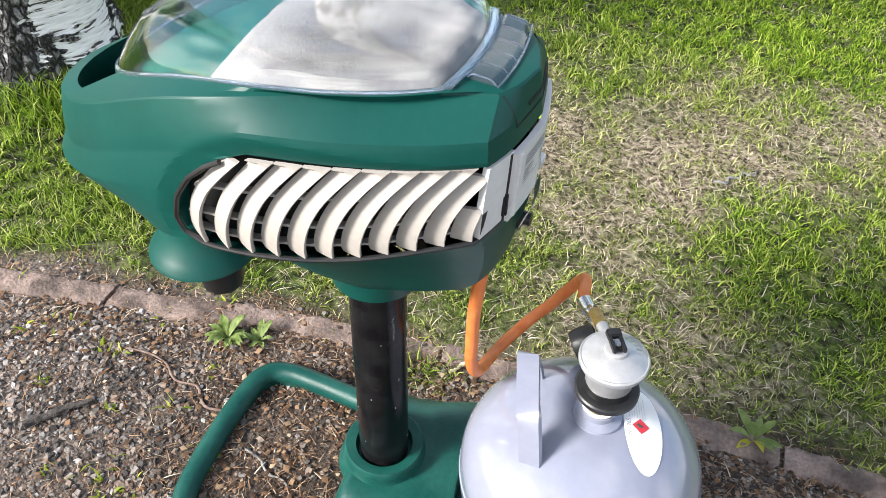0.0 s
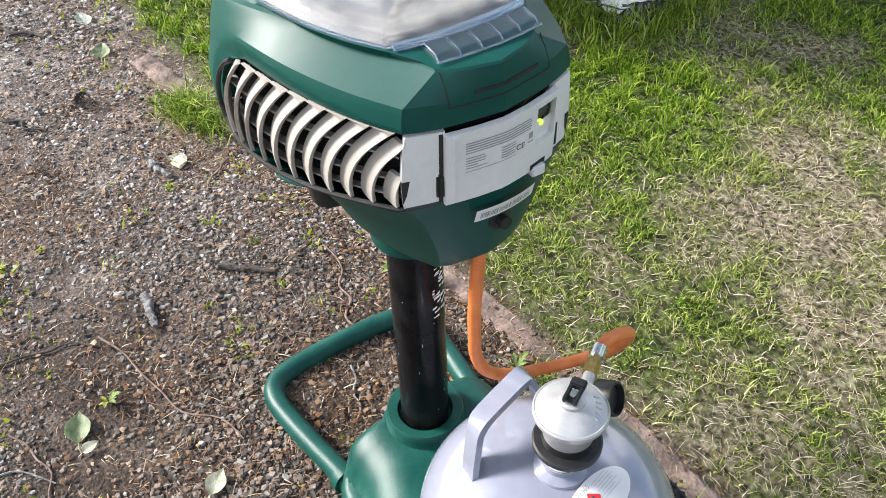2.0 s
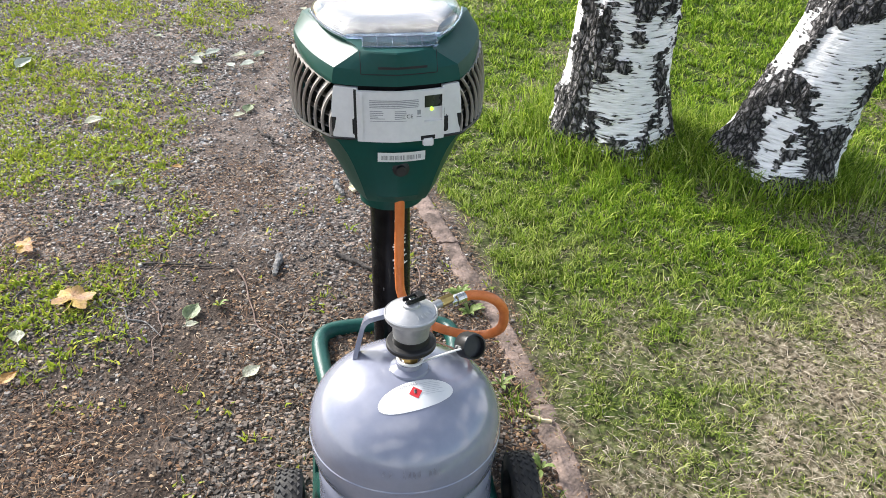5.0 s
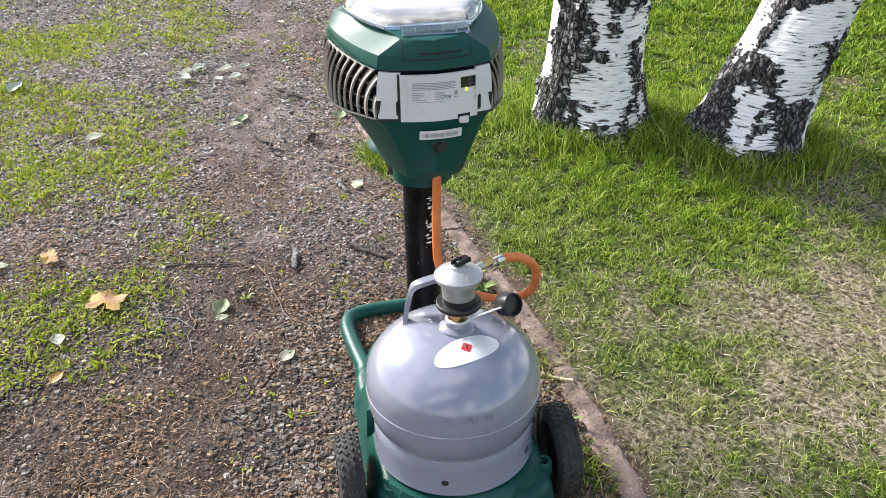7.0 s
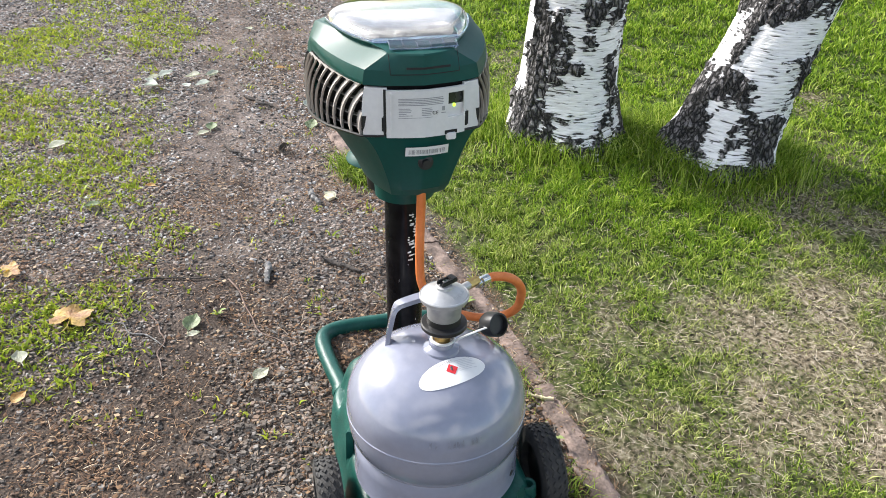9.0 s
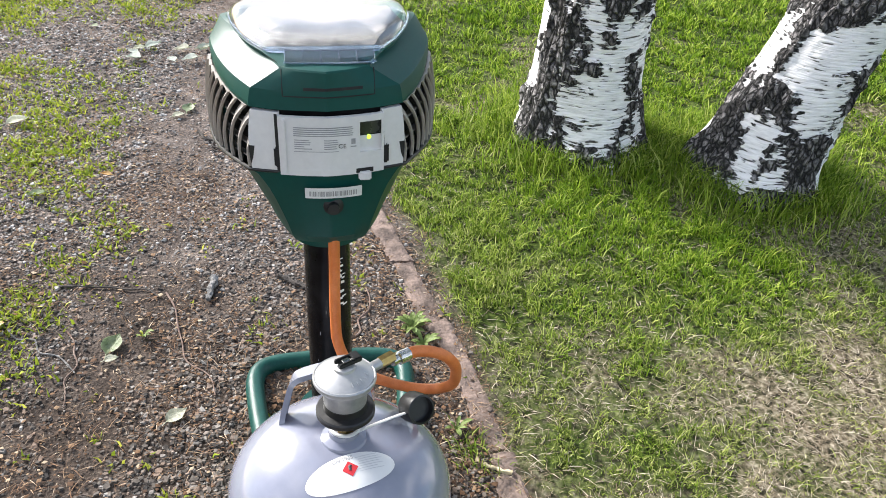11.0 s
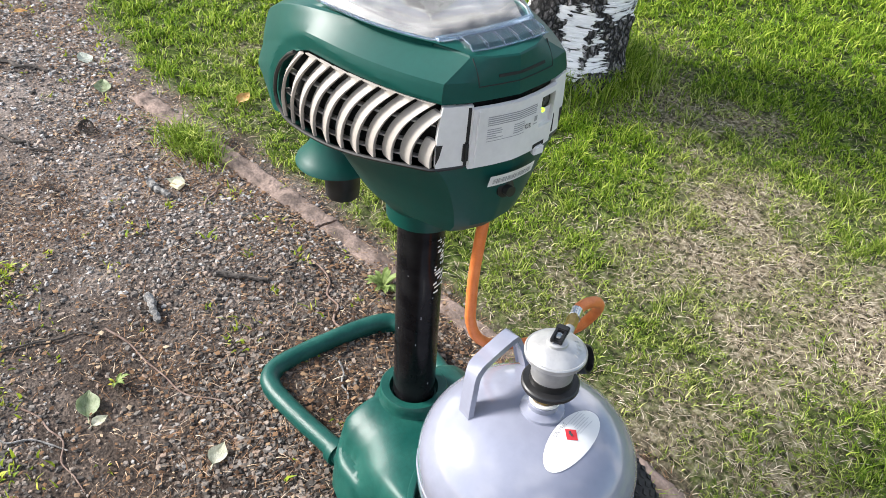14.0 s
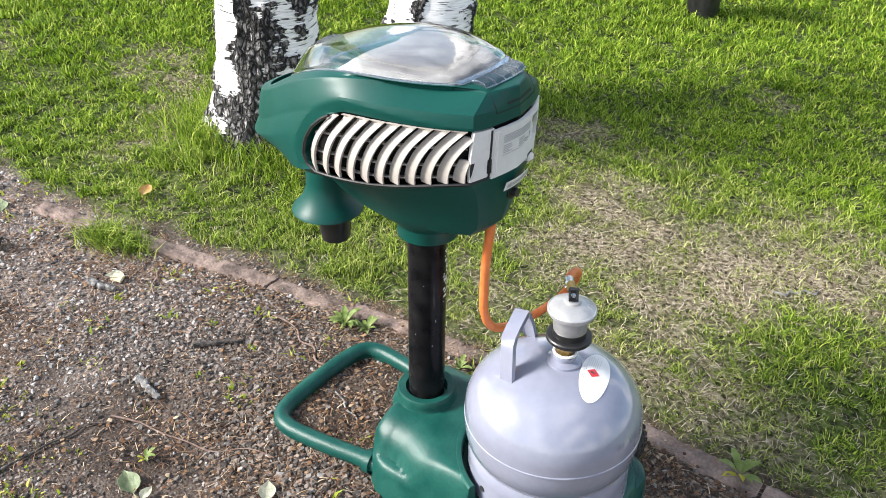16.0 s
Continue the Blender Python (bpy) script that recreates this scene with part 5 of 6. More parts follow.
def gas_bottle():
    root = thing("gas_bottle", "squat glossy lavender-grey steel gas bottle standing on the trap's base", "gas cylinder")
    bm = bmesh.new()
    prof = [(0.118, 0.168), (0.128, 0.176), (0.138, 0.189), (0.1455, 0.206), (0.1490, 0.224), (0.150, 0.240), (0.150, 0.2470), (0.1512, 0.2485), (0.1512, 0.2515), (0.150, 0.2530), (0.150, 0.268)]
    for k in range(1, 19):
        a = k / 18 * math.pi / 2
        prof.append((max(0.0008, 0.150 * math.cos(a) ** 0.94), 0.268 + 0.100 * math.sin(a)))
    lathe(bm, prof, (CX, CY), 96)
    body = part("body", bm, STEEL_PAINT, root)
    bm = bmesh.new()
    lathe(bm, [(0.128, 0.190), (0.137, 0.188), (0.1405, 0.180), (0.1415, 0.165), (0.1410, 0.124), (0.1425, 0.119), (0.1410, 0.116), (0.137, 0.116), (0.136, 0.180)], (CX, CY), 96, False)
    foot = part("foot_ring", bm, STEEL_PAINT, root)
    for ang in (-0.31, -1.95, 0.9, 2.4):
        bm = bmesh.new()
        c, s = math.cos(ang), math.sin(ang)
        tube(bm, [(CX + 0.1385 * c, CY + 0.1385 * s, 0.146), (CX + 0.1423 * c, CY + 0.1423 * s, 0.146)], 0.0062, 16, flat=0.85)
        part("drain_hole", bm, CAVITY_SHADE, foot)
    bm = bmesh.new()
    lathe(bm, [(0.031, 0.362), (0.029, 0.3695), (0.024, 0.3720), (0.020, 0.3745), (0.020, 0.382), (0.012, 0.383)], (0.274, 0.010), 40)
    part("valve_collar", bm, STEEL_PAINT, root)
    bm = bmesh.new()
    lathe(bm, [(0.0125, 0.378), (0.0135, 0.384), (0.0135, 0.391), (0.0155, 0.393), (0.0155, 0.401), (0.0125, 0.403)], (0.274, 0.012), 8)
    part("valve", bm, BRASS, root, "brass valve stem")
    # carrying strap
    bm = bmesh.new()
    path = smooth_path([(0.216, -0.0715, 0.342), (0.2125, -0.0675, 0.362), (0.208, -0.0610, 0.386), (0.2045, -0.0560, 0.402), (0.202, -0.0500, 0.4095), (0.198, -0.0400, 0.4125), (0.1925, -0.0200, 0.4140), (0.186, 0.005, 0.4145), (0.1805, 0.025, 0.4135),
                        (0.1785, 0.0340, 0.4105), (0.1790, 0.0405, 0.402), (0.183, 0.050, 0.375), (0.187, 0.056, 0.345)], 4)
    rings = []
    for i, p in enumerate(path):
        d = (path[min(i + 1, len(path) - 1)] - path[max(i - 1, 0)]).normalized()
        wide = Vector((0.95, -0.16, 0.20))
        wide = (wide - d * wide.dot(d)).normalized() * 0.0138
        nrm = wide.cross(d).normalized() * 0.0019
        lip = nrm * 2.6
        rings.append([p - wide - nrm * 0.2 - lip, p - wide * 0.94 + nrm, p + wide * 0.94 + nrm, p + wide - nrm * 0.2 - lip, p + wide * 0.86 - nrm, p - wide * 0.86 - nrm])
    loft(bm, rings, True, None, True, True)
    part("carrying_strap", bm, STEEL_PAINT, root, "grey steel carrying strap")

    def on_dome(u, v, lift):
        """A place on the shoulder, u across and v down the rear slope from the sticker's middle."""
        x, y = 0.325 + v, 0.011 + u
        r = math.hypot(x - CX, y - CY)
        r = min(r, 0.1495)
        a = math.acos(min(1.0, (r / 0.150) ** (1 / 0.94)))
        return Vector((x, y, 0.268 + 0.100 * math.sin(a) + lift))

    def disc(name, cu, cv, ru, rv, tilt, lift, mat, label="", corners=40, power=2.0):
        bm = bmesh.new()
        rows = []
        for k in range(0, 7):
            f = k / 6
            row = []
            for i in range(corners):
                t = 2 * math.pi * i / corners
                u, v = f * ru * math.cos(t), f * rv * math.sin(t)
                if power == 1.0:
                    sc = 1 / (abs(math.cos(t)) + abs(math.sin(t)))
                    u, v = u * sc, v * sc
                row.append(on_dome(cu + u * math.cos(tilt) - v * math.sin(tilt), cv + u * math.sin(tilt) + v * math.cos(tilt), lift))
            rows.append(row)
        loft(bm, rows[1:], True)
        vs0 = [v for v in bm.verts][:corners]
        bm.faces.new(vs0)
        return part(name, bm, mat, root, label)
    stick = disc("sticker", 0.004, 0.004, 0.0585, 0.0235, -0.27, 0.0007, WHITE, "white oval hazard sticker")
    red = disc("hazard_diamond", 0.004, 0.001, 0.0105, 0.0105, -0.25, 0.0013, RED, "red flammable-gas diamond", 24, 1.0)
    bm = bmesh.new()
    tube(bm, [on_dome(0.004, 0.003, 0.0016), on_dome(0.003, -0.001, 0.0018), on_dome(0.005, -0.0035, 0.0016)], 0.0018, 6, flat=0.4)
    part("flame_mark", bm, DARK_INK, root)
    cu = bpy.data.curves.new("lettering", "FONT")
    cu.body, cu.size = "UN 1965", 0.0074
    tmp = bpy.data.objects.new("lettering", cu)
    me = bpy.data.meshes.new_from_object(tmp)
    bpy.data.objects.remove(tmp)
    tl = -0.27
    for v in me.vertices:
        u, w = v.co.x - 0.016, -v.co.y - 0.010
        v.co = on_dome(u * math.cos(tl) - w * math.sin(tl), u * math.sin(tl) + w * math.cos(tl), 0.0014)
    me.materials.append(INK)
    ob = new("lettering", me)
    ob.parent = root
    bm = bmesh.new()
    rr = random.Random(9)
    for k in range(7):
        u0, w0 = rr.uniform(0.010, 0.018), -0.011 + k * 0.0032
        rows = [[on_dome((u0 + q) * math.cos(tl) - (w0 + e) * math.sin(tl), (u0 + q) * math.sin(tl) + (w0 + e) * math.cos(tl), 0.0012) for q in (0, 0.010, 0.020, rr.uniform(0.026, 0.034))] for e in (0, 0.0010)]
        loft(bm, rows, False)
    part("small_print", bm, INK_FAINT, root, smooth=False)
    # faded stamped marks on the rear wall, too worn to read
    bm = bmesh.new()
    for k, (u, ht) in enumerate(((-0.043, 1), (-0.033, 1), (-0.012, 1), (-0.005, 1), (0.002, 1), (0.009, 1), (0.026, 1), (0.033, 1), (0.040, 1))):
        for piece in range(3):
            a0 = math.atan2(u + 0.004 + piece * 0.0016, 0.15) + 0.05 - 0.10
            da = 0.0045
            z0 = 0.279 + rr.uniform(0, 0.003)
            z1 = z0 + rr.uniform(0.008, 0.013)
            rows = []
            for z in (z0, z1):
                rad = 0.150 * math.cos(math.asin(max(0, min(1, (z - 0.268) / 0.100)))) ** 0.94 + 0.0006
                rows.append([(CX + rad * math.cos(a), CY + rad * math.sin(a), z) for a in (a0, a0 + da)])
            loft(bm, rows, False)
    part("stamped_marks", bm, MARK, root, "faded worn stamped marks", smooth=False)
    return root


gas_bottle()


def regulator():
    root = thing("gas_regulator", "silver cast gas regulator with a black collar on the bottle's valve", "regulator")
    ax, ay = 0.277, 0.013
    root.matrix_basis = Matrix.Translation((ax, ay, 0.412)) @ Matrix.Diagonal((0.92, 0.92, 0.94, 1)) @ Matrix.Translation((-ax, -ay, -0.400))
    bm = bmesh.new()
    lathe(bm, [(0.020, 0.399), (0.0385, 0.400), (0.0405, 0.402), (0.0405, 0.4075), (0.0385, 0.4095), (0.0300, 0.4105), (0.0290, 0.420), (0.0280, 0.421)], (ax, ay), 40)
    part("locking_collar", bm, BLACK, root, "black plastic locking collar")
    bm = bmesh.new()
    lathe(bm, [(0.0275, 0.420), (0.0292, 0.4215), (0.0295, 0.426), (0.0308, 0.452), (0.033, 0.455)], (ax, ay), 44)
    part("housing", bm, ALU_DULL, root)
    bm = bmesh.new()
    lathe(bm, [(0.033, 0.453), (0.0415, 0.456), (0.0428, 0.459), (0.0428, 0.4635), (0.0412, 0.4655), (0.0395, 0.4650), (0.0375, 0.4665), (0.0240, 0.4735), (0.0150, 0.4765), (0.0140, 0.4800), (0.0120, 0.4812)], (ax, ay), 48)
    cap = part("cap", bm, ALU, root)
    bm = bmesh.new()
    fork = pose(ax, ay, 0.4865, 0, 0, 118)
    for sy in (-1, 1):
        box(bm, (0.004, sy * 0.0062, 0), (0.030, 0.0042, 0.0075), 0.0012, fork)
    box(bm, (0.017, 0, 0.0005), (0.012, 0.0175, 0.0085), 0.0015, fork)
    box(bm, (-0.002, 0, -0.004), (0.010, 0.010, 0.006), 0.001, fork)
    lever = part("lever", bm, BLACK, root, "black plastic shut-off lever")
    bm = bmesh.new()
    box(bm, (0.002, 0, 0.001), (0.011, 0.0066, 0.004), 0.001, fork)
    part("lever_insert", bm, CHROME, lever)
    bm = bmesh.new()
    tube(bm, [(0.268, 0.035, 0.458), (0.256, 0.055, 0.459), (0.250, 0.064, 0.459)], 0.0075, 12)
    part("outlet", bm, ALU, root)
    bm = bmesh.new()
    tube(bm, [(0.251, 0.062, 0.459), (0.238, 0.0815, 0.459)], 0.0088, 6)
    part("nut", bm, BRASS, root, "brass hexagon nut")
    bm = bmesh.new()
    for k in range(5):
        a = 0.3 + k * 0.25
        tube(bm, [(ax + 0.027 * math.cos(a), ay + 0.027 * math.sin(a), 0.4722), (ax + 0.033 * math.cos(a), ay + 0.033 * math.sin(a), 0.4692)], 0.0011, 6)
    part("cast_marks", bm, ALU, cap)


regulator()


def hose():
    root = thing("gas_hose", "orange rubber gas hose hanging in a loop from trap to regulator", "hose")
    bm = bmesh.new()
    pts = [(0.228, 0.094, 0.457), (0.223, 0.110, 0.458), (0.220, 0.134, 0.452), (0.215, 0.154, 0.436), (0.204, 0.167, 0.408), (0.180, 0.170, 0.362), (0.157, 0.159, 0.333), (0.139, 0.138, 0.317), (0.126, 0.110, 0.313),
           (0.120, 0.075, 0.323), (0.118, 0.045, 0.340), (0.117, 0.022, 0.366), (0.115, 0.011, 0.398), (0.115, 0.009, 0.430), (0.115, 0.009, 0.480), (0.119, 0.010, 0.540), (0.125, 0.010, 0.598)]
    tube(bm, smooth_path(pts, 7), 0.0078, 16)
    part("hose", bm, HOSE, root)
    bm = bmesh.new()
    tube(bm, [(0.242, 0.075, 0.459), (0.236, 0.083, 0.4585), (0.235, 0.084, 0.4585), (0.226, 0.098, 0.4572)], lambda t: 0.0066 if t < 0.5 else 0.0092, 14)
    part("ferrule", bm, CHROME, root, "crimped steel ferrule")


hose()


def valve_cap():
    root = thing("valve_cap", "black plastic valve cap hanging by a white strap beside the valve", "cap")
    c = Vector((0.236, 0.108, 0.372))
    d = Vector((0.80, 0.42, 0.42)).normalized()
    bm = bmesh.new()
    side = d.cross(Vector((0, 0, 1))).normalized()
    up = side.cross(d)
    rings = []
    for t, r in ((-0.016, 0.012), (-0.015, 0.0185), (-0.010, 0.0205), (0.012, 0.0205), (0.016, 0.0200), (0.0165, 0.0175), (0.008, 0.0165)):
        rings.append([c + d * t + (side * math.cos(2 * math.pi * k / 40) + up * math.sin(2 * math.pi * k / 40)) * (r * (1.03 if k % 2 and r > 0.02 else 1.0)) for k in range(40)])
    loft(bm, rings, True, None, True, True)
    part("cap", bm, BLACK, root)
    bm = bmesh.new()
    path = smooth_path([(0.286, 0.024, 0.383), (0.276, 0.046, 0.384), (0.262, 0.075, 0.382), (0.250, 0.094, 0.377)], 5)
    tube(bm, path, 0.0024, 10, flat=0.4)
    tube(bm, [(0.274 + 0.0185 * math.cos(a), 0.012 + 0.0185 * math.sin(a), 0.3845) for a in [k / 24 * 2 * math.pi for k in range(24)]], 0.0024, 8, True)
    part("strap", bm, STRAP, root, "milky white plastic strap")


valve_cap()


# ---- birch trees ----
def bark_material():
    mat = bpy.data.materials.new("birch_bark")
    mat.use_nodes = True
    n, l = mat.node_tree.nodes, mat.node_tree.links
    p = n["Principled BSDF"]
    p.inputs["Roughness"].default_value = 0.8
    at = n.new("ShaderNodeAttribute")
    at.attribute_name = "dark"
    tc = n.new("ShaderNodeTexCoord")

    def nz(scale, stretch, detail=6):
        mp = n.new("ShaderNodeMapping")
        mp.inputs["Scale"].default_value = stretch
        l.new(tc.outputs["Object"], mp.inputs["Vector"])
        t = n.new("ShaderNodeTexNoise")
        t.inputs["Scale"].default_value, t.inputs["Detail"].default_value = scale, detail
        l.new(mp.outputs["Vector"], t.inputs["Vector"])
        return t.outputs["Fac"]
    flakes = nz(17, (1, 1, 10), 8)
    white = n.new("ShaderNodeValToRGB")
    for e, (pos, c) in zip(white.color_ramp.elements, ((0.365, (0.06, 0.055, 0.052)), (0.390, (0.70, 0.69, 0.70)))):
        e.position, e.color = pos, (*c, 1)
    white.color_ramp.elements.new(0.58).color = (0.90, 0.89, 0.90, 1)
    l.new(flakes, white.inputs["Fac"])
    warp_map = n.new("ShaderNodeMapping")
    warp_map.inputs["Scale"].default_value = (1, 1, 0.55)
    l.new(tc.outputs["Object"], warp_map.inputs["Vector"])
    warp = n.new("ShaderNodeTexNoise")
    warp.inputs["Scale"].default_value, warp.inputs["Detail"].default_value = 45, 5
    l.new(warp_map.outputs["Vector"], warp.inputs["Vector"])
    warped = n.new("ShaderNodeVectorMath")
    warped.operation = "MULTIPLY_ADD"
    warped.inputs[1].default_value = (0.022, 0.022, 0.022)
    l.new(warp.outputs["Color"], warped.inputs[0])
    l.new(warp_map.outputs["Vector"], warped.inputs[2])
    cracks, plates = n.new("ShaderNodeTexVoronoi"), n.new("ShaderNodeTexVoronoi")
    cracks.feature = "DISTANCE_TO_EDGE"
    for t in (cracks, plates):
        t.inputs["Scale"].default_value = 62
        l.new(warped.outputs["Vector"], t.inputs["Vector"])
    grain = nz(190, (1, 1, 0.7), 5)
    tint = n.new("ShaderNodeMapRange")
    tint.inputs["From Min"].default_value, tint.inputs["From Max"].default_value = 0.30, 0.72
    tint.inputs["To Min"].default_value, tint.inputs["To Max"].default_value = 0.06, 0.42
    l.new(grain, tint.inputs["Value"])
    own = n.new("ShaderNodeMapRange")
    own.inputs["To Min"].default_value, own.inputs["To Max"].default_value = 0.25, 1.35
    split = n.new("ShaderNodeSeparateColor")
    l.new(plates.outputs["Color"], split.inputs["Color"])
    l.new(split.outputs["Red"], own.inputs["Value"])
    gap = n.new("ShaderNodeMapRange")
    gap.inputs["From Min"].default_value, gap.inputs["From Max"].default_value = 0.03, 0.22
    gap.inputs["To Min"].default_value = 0.06
    l.new(cracks.outputs["Distance"], gap.inputs["Value"])
    rough = gap.outputs["Result"]
    shade = n.new("ShaderNodeMath")
    shade.operation = "MULTIPLY"
    l.new(tint.outputs["Result"], shade.inputs[0])
    l.new(own.outputs["Result"], shade.inputs[1])
    shade2 = n.new("ShaderNodeMath")
    shade2.operation = "MULTIPLY"
    l.new(shade.outputs["Value"], shade2.inputs[0])
    l.new(rough, shade2.inputs[1])
    dark = n.new("ShaderNodeCombineColor")
    warm = n.new("ShaderNodeMath")
    warm.operation = "MULTIPLY"
    warm.inputs[1].default_value = 0.94
    l.new(shade2.outputs["Value"], warm.inputs[0])
    l.new(shade2.outputs["Value"], dark.inputs["Red"])
    l.new(warm.outputs["Value"], dark.inputs["Green"])
    l.new(warm.outputs["Value"], dark.inputs["Blue"])
    add = n.new("ShaderNodeMath")
    add.operation = "MULTIPLY_ADD"
    fine = nz(34, (1, 1, 3.4), 10)
    add.inputs[1].default_value, add.inputs[2].default_value = 0.85, -0.425
    l.new(fine, add.inputs[0])
    add2 = n.new("ShaderNodeMath")
    l.new(at.outputs["Fac"], add2.inputs[0])
    l.new(add.outputs["Value"], add2.inputs[1])
    sharp = n.new("ShaderNodeMapRange")
    sharp.inputs["From Min"].default_value, sharp.inputs["From Max"].default_value = 0.475, 0.525
    l.new(add2.outputs["Value"], sharp.inputs["Value"])
    mix = n.new("ShaderNodeMixRGB")
    l.new(sharp.outputs["Result"], mix.inputs["Fac"])
    l.new(white.outputs["Color"], mix.inputs["Color1"])
    l.new(dark.outputs["Color"], mix.inputs["Color2"])
    l.new(mix.outputs["Color"], p.inputs["Base Color"])
    b = n.new("ShaderNodeBump")
    b.inputs["Strength"].default_value, b.inputs["Distance"].default_value = 1.0, 0.016
    hm = n.new("ShaderNodeMath")
    hm.operation = "MULTIPLY"
    l.new(sharp.outputs["Result"], hm.inputs[0])
    l.new(rough, hm.inputs[1])
    hs = n.new("ShaderNodeMath")
    l.new(hm.outputs["Value"], hs.inputs[0])
    fl = n.new("ShaderNodeMath")
    fl.operation = "MULTIPLY"
    fl.inputs[1].default_value = 0.35
    l.new(flakes, fl.inputs[0])
    l.new(fl.outputs["Value"], hs.inputs[1])
    l.new(hs.outputs["Value"], b.inputs["Height"])
    l.new(b.outputs["Normal"], p.inputs["Normal"])
    return mat


BARK = bark_material()
TWIG = material("brown_twig_bark", (0.10, 0.07, 0.055), 0.9, colour2=(0.20, 0.155, 0.13), scale=60, bump=0.5, fine=0.2)
BIRCH_LEAF = island_material("birch_leaf", [(0.0, (0.035, 0.085, 0.012)), (0.6, (0.07, 0.14, 0.02)), (1.0, (0.12, 0.19, 0.035))], 0.5, 0.35)


def birch(seed, foot, lean, r0, dark_side, label, roots=()):
    """Trunk with its swollen foot, limbs and crown. lean: drift in x and y per metre of height."""
    root = thing("birch_tree", label, "tree", group="birch trees by the drive")
    rng = random.Random(seed)
    H = 7.5
    zs = list(np.concatenate((np.arange(-0.10, 1.3, 0.0105), np.linspace(1.32, H, 60))))
    n = 168
    gz = ground_at(foot[0], foot[1])
    verts, dark = [], []
    for z in zs:
        t = max(0.0, z) / H
        r = r0 * (1 - 0.80 * t) * (1 + 0.30 * math.exp(-max(0, z) / 0.09) + 0.12 * math.exp(-max(0.0, z) / 0.45))
        cx, cy = foot[0] + lean[0] * z + 0.03 * math.sin(z * 0.9 + seed), foot[1] + lean[1] * z + 0.03 * math.sin(z * 0.7 + 2 * seed) - 0.03 * math.sin(2 * seed)
        for i in range(n):
            a = 2 * math.pi * i / n
            ca, sa = math.cos(a), math.sin(a)
            d = 0.36 + 0.62 * noise.fractal((ca * 1.4 + seed * 3.1, sa * 1.4, z * 9.0), 1.0, 2.0, 3)
            for ang, fz, wa, wz, k in dark_side:
                da = (a - radians(ang) + math.pi) % (2 * math.pi) - math.pi
                d += k * math.exp(-(da / wa) ** 2 - ((z - fz) / wz) ** 2)
            d += 0.46 * math.exp(-max(0.0, z) / 0.095)
            d += 0.16 * noise.noise((ca * 4 + seed, sa * 4, z * 40)) + 0.14 * noise.noise((ca * 8, sa * 8 + seed, z * 62))
            rough = noise.fractal((ca * 7 + 9 * seed, sa * 7, z * 7), 0.8, 2.0, 4) * 0.012 + noise.noise((ca * 19, sa * 19, z * 34 + seed)) * 0.006
            lobes = 0.05 * math.sin(3 * a + seed) + 0.10 * math.exp(-max(0, z) / 0.10) * math.sin(5 * a + 2 * seed)
            dd = max(0.0, min(1.0, (d - 0.40) / 0.2))
            flake = noise.noise((ca * 9, sa * 9 + 4 * seed, z * 60)) * 0.0016
            root_arm = sum(k * math.exp(-((a - radians(ang) + math.pi) % (2 * math.pi) - math.pi) ** 2 / 0.12) for ang, k in roots) * math.exp(-max(0.0, z) / 0.13)
            rr = r * (1 + lobes * 0.6) + root_arm + dd * (rough + 0.005) + (1 - dd) * flake
            verts.append((cx + rr * ca, cy + rr * sa, gz + z))
            dark.append(max(0.0, min(1.0, d)))
    m = len(zs)
    idx = np.arange(m * n).reshape(m, n)
    nxt = np.roll(idx, -1, 1)
    quads = np.stack((idx[:-1], nxt[:-1], nxt[1:], idx[1:]), -1).reshape(-1, 4)
    trunk = mesh_object("trunk", np.array(verts), quads.ravel(), np.full(len(quads), 4), BARK, (("dark", dark),), True)
    trunk.parent = root
    # limbs and crown high overhead
    leaves = []
    for k in range(13):
        z = 2.9 + 4.3 * k / 12
        a = k * 2.4 + seed
        start = Vector((foot[0] + lean[0] * z, foot[1] + lean[1] * z, gz + z))
        length = 1.9 - 0.9 * k / 12
        path = [start + Vector((math.cos(a + 0.25 * s) * length * s, math.sin(a + 0.25 * s) * length * s, 0.75 * s * length - 0.5 * s * s)) for s in (0, 0.25, 0.5, 0.75, 1.0)]
        bm = bmesh.new()
        tube(bm, smooth_path(path, 3), lambda t, k=k: 0.036 * (1 - 0.03 * k) * (1 - 0.85 * t), 8)
        part("limb", bm, TWIG, root)
        for s in (0.45, 0.65, 0.85, 1.0):
            c = path[0].lerp(path[-1], s) + Vector((0, 0, 0.25 * s * (1 - s)))
            for _ in range(110):
                v = Vector((rng.gauss(0, 0.30), rng.gauss(0, 0.30), rng.gauss(-0.05, 0.22)))
                leaves.append(c + v)
    L = np.array([tuple(v) for v in leaves])
    lr = np.random.default_rng(seed)
    cnt = len(L)
    u = lr.normal(0, 1, (cnt, 3))
    u /= np.linalg.norm(u, axis=1, keepdims=True)
    w = np.cross(u, lr.normal(0, 1, (cnt, 3)))
    w /= np.linalg.norm(w, axis=1, keepdims=True)
    s = lr.uniform(0.022, 0.038, (cnt, 1))
    V = np.stack((L - u * s, L + w * s * 0.62, L + u * s * 1.1, L - w * s * 0.62), 1).reshape(-1, 3)
    crown = mesh_object("crown", V, np.arange(cnt * 4), np.full(cnt, 4), BIRCH_LEAF)
    crown.parent = root
    tagged(crown, kind="stuff")
    return root


